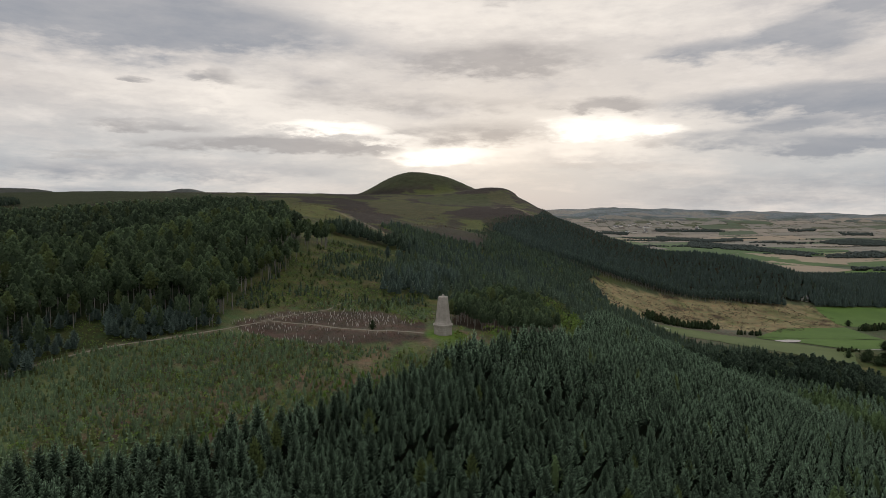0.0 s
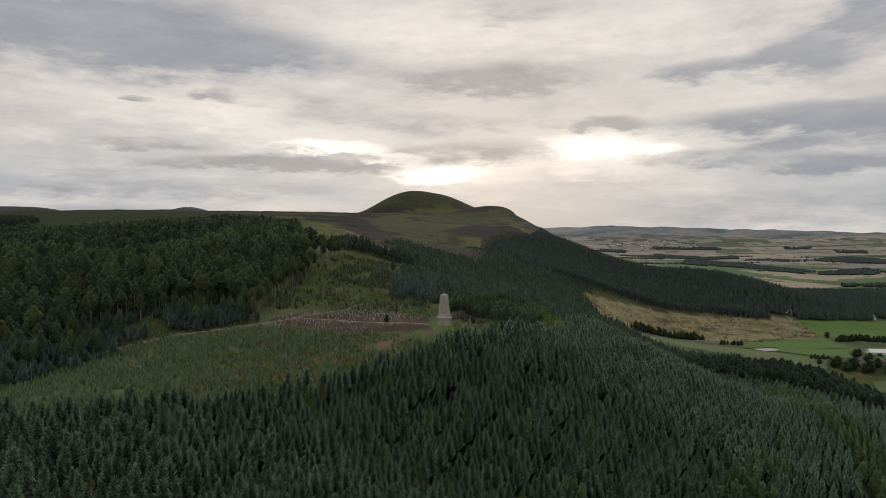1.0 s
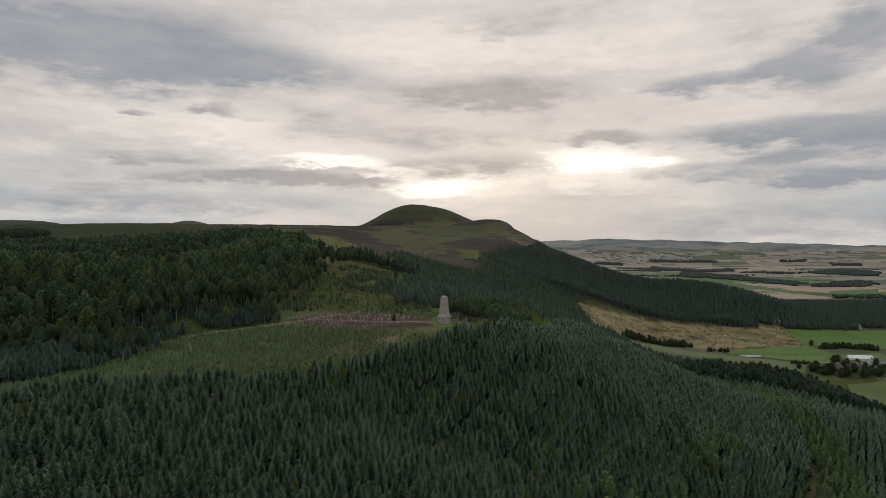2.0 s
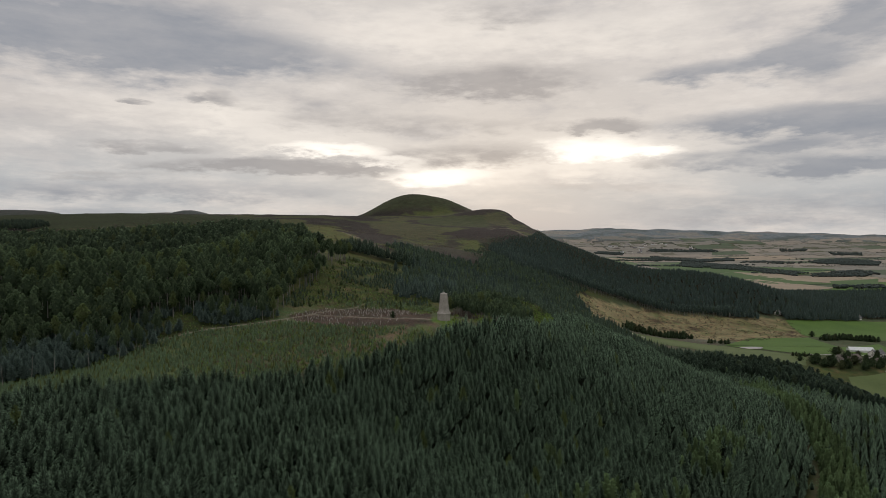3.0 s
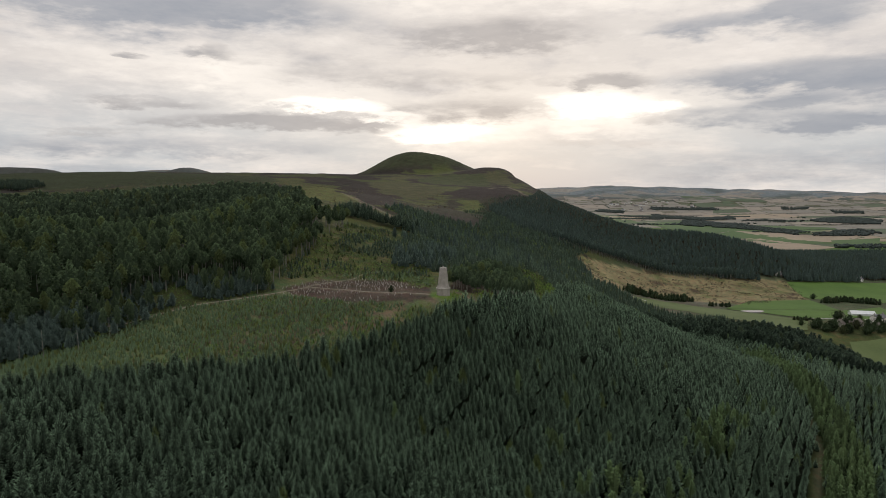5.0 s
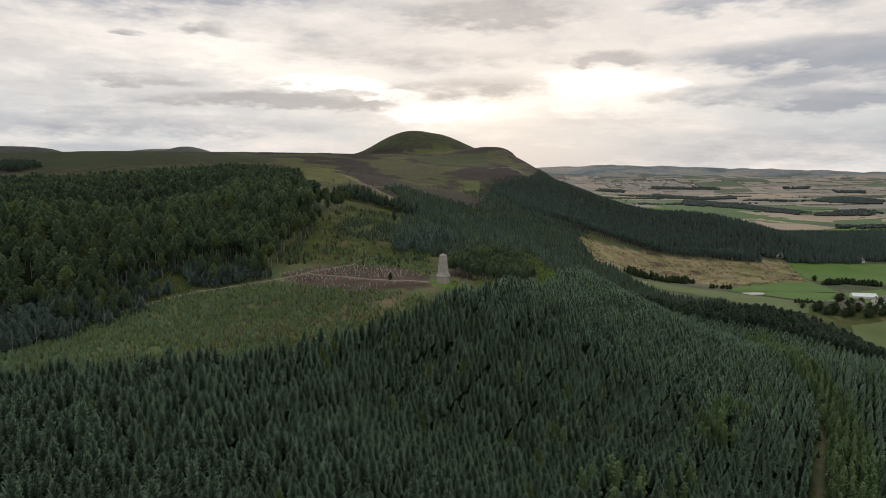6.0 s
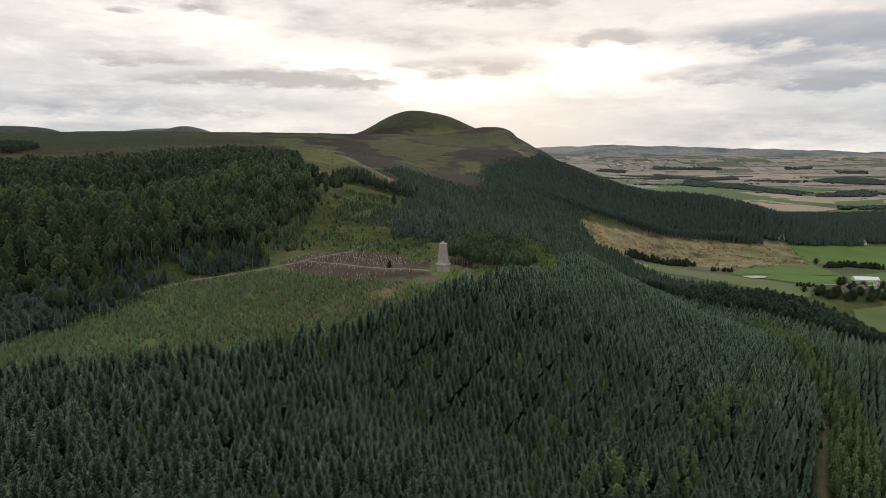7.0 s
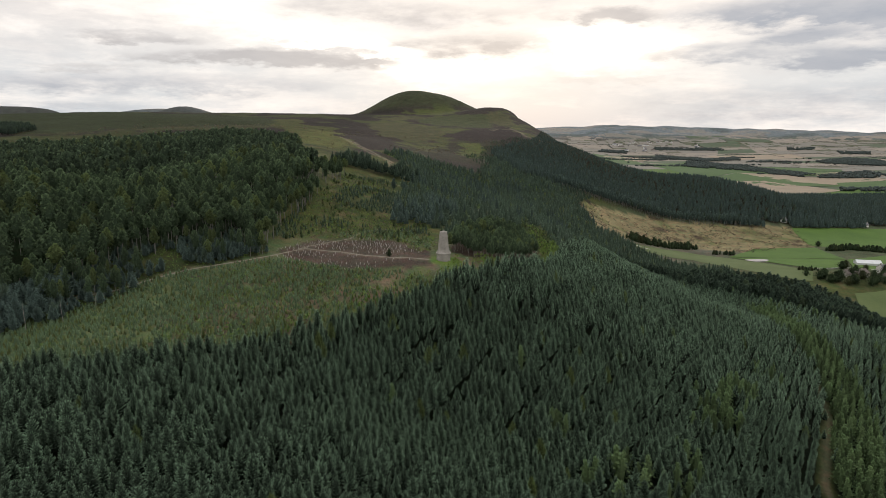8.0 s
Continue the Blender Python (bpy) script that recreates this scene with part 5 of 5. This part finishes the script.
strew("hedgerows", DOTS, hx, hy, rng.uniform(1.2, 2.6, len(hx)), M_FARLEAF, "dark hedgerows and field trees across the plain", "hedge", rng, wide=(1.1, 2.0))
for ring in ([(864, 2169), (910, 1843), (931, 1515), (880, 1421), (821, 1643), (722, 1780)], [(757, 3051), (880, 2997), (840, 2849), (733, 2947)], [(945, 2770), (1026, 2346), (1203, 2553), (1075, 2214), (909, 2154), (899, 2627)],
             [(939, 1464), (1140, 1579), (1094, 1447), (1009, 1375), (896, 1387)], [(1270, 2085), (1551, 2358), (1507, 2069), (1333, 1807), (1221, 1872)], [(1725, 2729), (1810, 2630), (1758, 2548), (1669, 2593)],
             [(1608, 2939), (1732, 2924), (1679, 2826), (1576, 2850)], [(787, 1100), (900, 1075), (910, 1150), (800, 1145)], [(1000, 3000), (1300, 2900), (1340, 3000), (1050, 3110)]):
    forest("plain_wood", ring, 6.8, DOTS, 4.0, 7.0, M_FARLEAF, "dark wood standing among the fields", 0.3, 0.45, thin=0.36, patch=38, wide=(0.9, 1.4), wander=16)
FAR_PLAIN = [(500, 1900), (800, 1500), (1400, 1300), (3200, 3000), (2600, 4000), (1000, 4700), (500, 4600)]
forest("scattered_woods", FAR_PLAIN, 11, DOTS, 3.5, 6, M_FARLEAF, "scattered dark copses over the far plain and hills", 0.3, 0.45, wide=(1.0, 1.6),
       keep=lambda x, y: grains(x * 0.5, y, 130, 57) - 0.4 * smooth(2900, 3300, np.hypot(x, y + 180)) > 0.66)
for ring, low, high in (([(300, 516), (345, 518), (352, 545), (304, 545)], 6, 8), ([(157, 366), (222, 386), (226, 396), (158, 378)], 3, 7), ([(226, 362), (246, 359), (246, 368), (228, 370)], 3, 5),
                        ([(346, 396), (374, 414), (400, 402), (402, 410), (374, 424), (344, 404)], 4, 6.5), ([(255, 280), (272, 283), (270, 288), (256, 286)], 2, 3.5), ([(378, 528), (485, 566), (504, 597), (387, 555)], 6, 8)):
    if high >= 8:
        forest("conifer_belt", ring, 4.0, FLANK, low + 1, high + 1.5, M_DARK, "dark block of conifers beside the pastures", 0.3, 0.4, wide=(1.2, 1.6))
    else:
        forest("tree_belt", ring, 2.3, BELT, low * 0.6, high * 1.05, M_LEAF, "dark leafy belt of trees beside the pastures", 0.3, 0.6, wide=(0.8, 1.6), wander=2)


def leafy(rng_):
    p = Plant()
    puffs(p, rng_, 170, 0.05, 0.42, 0.05, 0.45)
    return p.arrays()


leafy_kinds = [tree_kind("leafy_tree", leafy(rng_py), M_LEAF, trunk_arrays(rng_py, 0.6, 0.04, 0.015, 6, 6), "dark green round-crowned tree by the farm", "tree", "farm trees") for _ in range(3)]
tx = np.array([254, 258, 263, 268, 283, 290, 296, 284, 292, 305, 311, 300, 318, 353, 276], float)
ty = np.array([253, 246, 249, 243, 265, 250, 248, 244, 291, 284, 272, 252, 262, 429, 247], float)
tx = np.concatenate([tx, tx[:9] + 4.5, [272, 277, 281, 287, 293, 299, 306, 312, 322, 330, 259, 250]])
ty = np.concatenate([ty, ty[:9] + 3.0, [248, 252, 256, 259, 256, 258, 266, 264, 255, 262, 256, 262]])
plant_copies(leafy_kinds, tx, ty, rng.uniform(5.0, 8.5, len(tx)), (1.1, 1.6))


# ---------------------------------------------------------------- farm, pond and lane
def slab(bm, lo, hi):
    bmesh.ops.create_cube(bm, size=1.0, matrix=Matrix.LocRotScale([(a_ + b_) / 2 for a_, b_ in zip(lo, hi)], None, [b_ - a_ for a_, b_ in zip(lo, hi)]))


def gabled(name, x_, y_, turn, long, deep, wall, ridge, wall_mat, roof_mat, label, windows=0, chimney=False):
    """A gabled building with its own walls, roof, openings and chimney."""
    b = tagged(new(name), label, "building")
    b.matrix_basis = pose(x_, y_, float(land(x_, y_)) - 0.4, 0, 0, turn)
    bm = bmesh.new()
    hx_, hy_ = long / 2, deep / 2
    pts = [(-hx_, -hy_, 0), (hx_, -hy_, 0), (hx_, hy_, 0), (-hx_, hy_, 0), (-hx_, -hy_, wall), (hx_, -hy_, wall), (hx_, hy_, wall), (-hx_, hy_, wall), (-hx_, 0, ridge - 0.15), (hx_, 0, ridge - 0.15)]
    v = [bm.verts.new(q) for q in pts]
    for f in ((0, 1, 5, 4), (2, 3, 7, 6), (1, 2, 6, 9, 5), (3, 0, 4, 8, 7), (4, 5, 9, 8), (6, 7, 8, 9), (3, 2, 1, 0)):
        bm.faces.new([v[k_] for k_ in f])
    part("wall", bm, wall_mat, b)
    for side in (-1, 1):
        bm = bmesh.new()
        e0, e1 = hy_ + 0.35, hx_ + 0.3
        lowz = wall - 0.35 * (ridge - wall) / hy_
        quad = [(-e1, side * e0, lowz), (e1, side * e0, lowz), (e1, 0, ridge), (-e1, 0, ridge)]
        top = [bm.verts.new((q[0], q[1], q[2] + 0.12)) for q in quad]
        low = [bm.verts.new(q) for q in quad]
        bm.faces.new(top), bm.faces.new(low[::-1])
        for k_ in range(4):
            bm.faces.new((low[k_], low[(k_ + 1) % 4], top[(k_ + 1) % 4], top[k_]))
        bmesh.ops.recalc_face_normals(bm, faces=bm.faces)
        part("roof", bm, roof_mat, b)
    for k_ in range(windows):
        wx = -hx_ + long * (k_ + 0.5) / windows
        bm = bmesh.new()
        slab(bm, (wx - 0.5, -hy_ - 0.05, wall * 0.35), (wx + 0.5, -hy_ + 0.1, wall * 0.8))
        part("window", bm, M_GLASS, b, "dark glazed window")
    if chimney:
        for cx_ in (-hx_ + 0.6, hx_ - 0.6):
            bm = bmesh.new()
            slab(bm, (cx_ - 0.4, -0.35, ridge - 0.5), (cx_ + 0.4, 0.35, ridge + 1.1))
            part("chimney", bm, M_STONE, b)
    return b


gabled("long_shed", 327, 316, -12, 17, 8, 2.6, 4.4, M_SHEETING, M_SHEETING, "long pale metal-roofed shed at the farm")
gabled("farmhouse", 316, 280, 20, 10, 6, 5.0, 7.2, M_WHITEWASH, M_SLATE, "whitewashed farmhouse with a slate roof and chimneys", 4, True)
gabled("farmhouse", 326, 272, 70, 8, 5.5, 4.5, 6.5, M_WHITEWASH, M_SLATE, "whitewashed farmhouse with a slate roof and chimneys", 3, True)
gabled("barn", 287, 268, 10, 17, 8, 3.2, 5.6, M_STONE, M_RUST, "old stone barn with a brown roof")
gabled("barn", 303, 262, 5, 10, 6, 2.8, 4.6, M_STONE, M_RUST, "old stone barn with a brown roof")
gabled("cottage", 492, 580, 15, 9, 5, 2.8, 4.8, M_WHITEWASH, M_SLATE, "pale cottage at the edge of the forest", 3, True)
gabled("cottage", 383, 552, 40, 8, 5, 2.8, 4.6, M_WHITEWASH, M_SLATE, "pale cottage at the edge of the forest", 3, True)
for i in range(34):
    hx_, hy_ = 860 + rng_py.random() * 420, 2950 + rng_py.random() * 420
    gabled("village_house", hx_, hy_, rng_py.uniform(0, 180), rng_py.uniform(10, 20), 8, 4.5, 8, (M_WHITEWASH, M_STONE, M_SHEETING)[i % 3], (M_SLATE, M_RUST)[i % 2], "small village house far out on the plain")


def ribbon(name, line, wide, mat, label, lift=0.35):
    """A strip along a plan line, draped over the land."""
    p = []
    for (x0, y0), (x1, y1) in zip(line, line[1:]):
        n_ = max(2, int(math.hypot(x1 - x0, y1 - y0) / 3))
        p += [(x0 + (x1 - x0) * k_ / n_, y0 + (y1 - y0) * k_ / n_) for k_ in range(n_)]
    p = np.array(p + [line[-1]], float)
    d_ = np.gradient(p, axis=0)
    d_ = d_ / np.linalg.norm(d_, axis=1)[:, None]
    nrm = np.stack([-d_[:, 1], d_[:, 0]], 1) * wide / 2
    q = np.concatenate([p + nrm, p - nrm])
    co = np.concatenate([q, (land(q[:, 0], q[:, 1]) + lift)[:, None]], 1)
    n_ = len(p)
    a0 = np.arange(n_ - 1)
    tris = np.concatenate([np.stack([a0, a0 + n_, a0 + 1], 1), np.stack([a0 + 1, a0 + n_, a0 + n_ + 1], 1)])
    return tagged(new(name, raw_mesh(name, co, tris, mat, smooth_shade=True)), label, "road", kind="structure")


ribbon("gravel_path", PATH_LINE, 0.8, M_PATH, "trodden pale gravel path over the heath", 0.1)
ribbon("gravel_path", SIDE_PATH, 0.6, M_PATH, "trodden narrow path up the rough slope", 0.1)
ribbon("lane", [(148, 372), (153, 358), (157, 348), (168, 345)], 3.0, M_LANE, "pale tarred lane at the foot of the slope")
ribbon("lane", [(268, 289), (297, 296), (325, 292), (350, 294)], 2.2, M_LANE, "pale farm lane between the pastures")
ribbon("lane", [(296, 240), (312, 246), (340, 262)], 3.0, M_LANE, "pale farm lane between the pastures")
bm = bmesh.new()
ang = [2 * math.pi * k_ / 28 for k_ in range(28)]
ring = [bm.verts.new((8.5 * math.cos(q) * (1 + 0.18 * math.sin(3 * q)), 5.5 * math.sin(q) * (1 + 0.2 * math.sin(2 * q + 1)), 0)) for q in ang]
bm.faces.new(ring)
pond = part("pond", bm, M_WATER, None)
pond.location = (246, 324, float(land(np.array([240, 252, 246.0]), np.array([324, 324, 319.0])).max()) + 0.5)
tagged(pond, "small bright pond in the pasture", "pond", kind="structure")
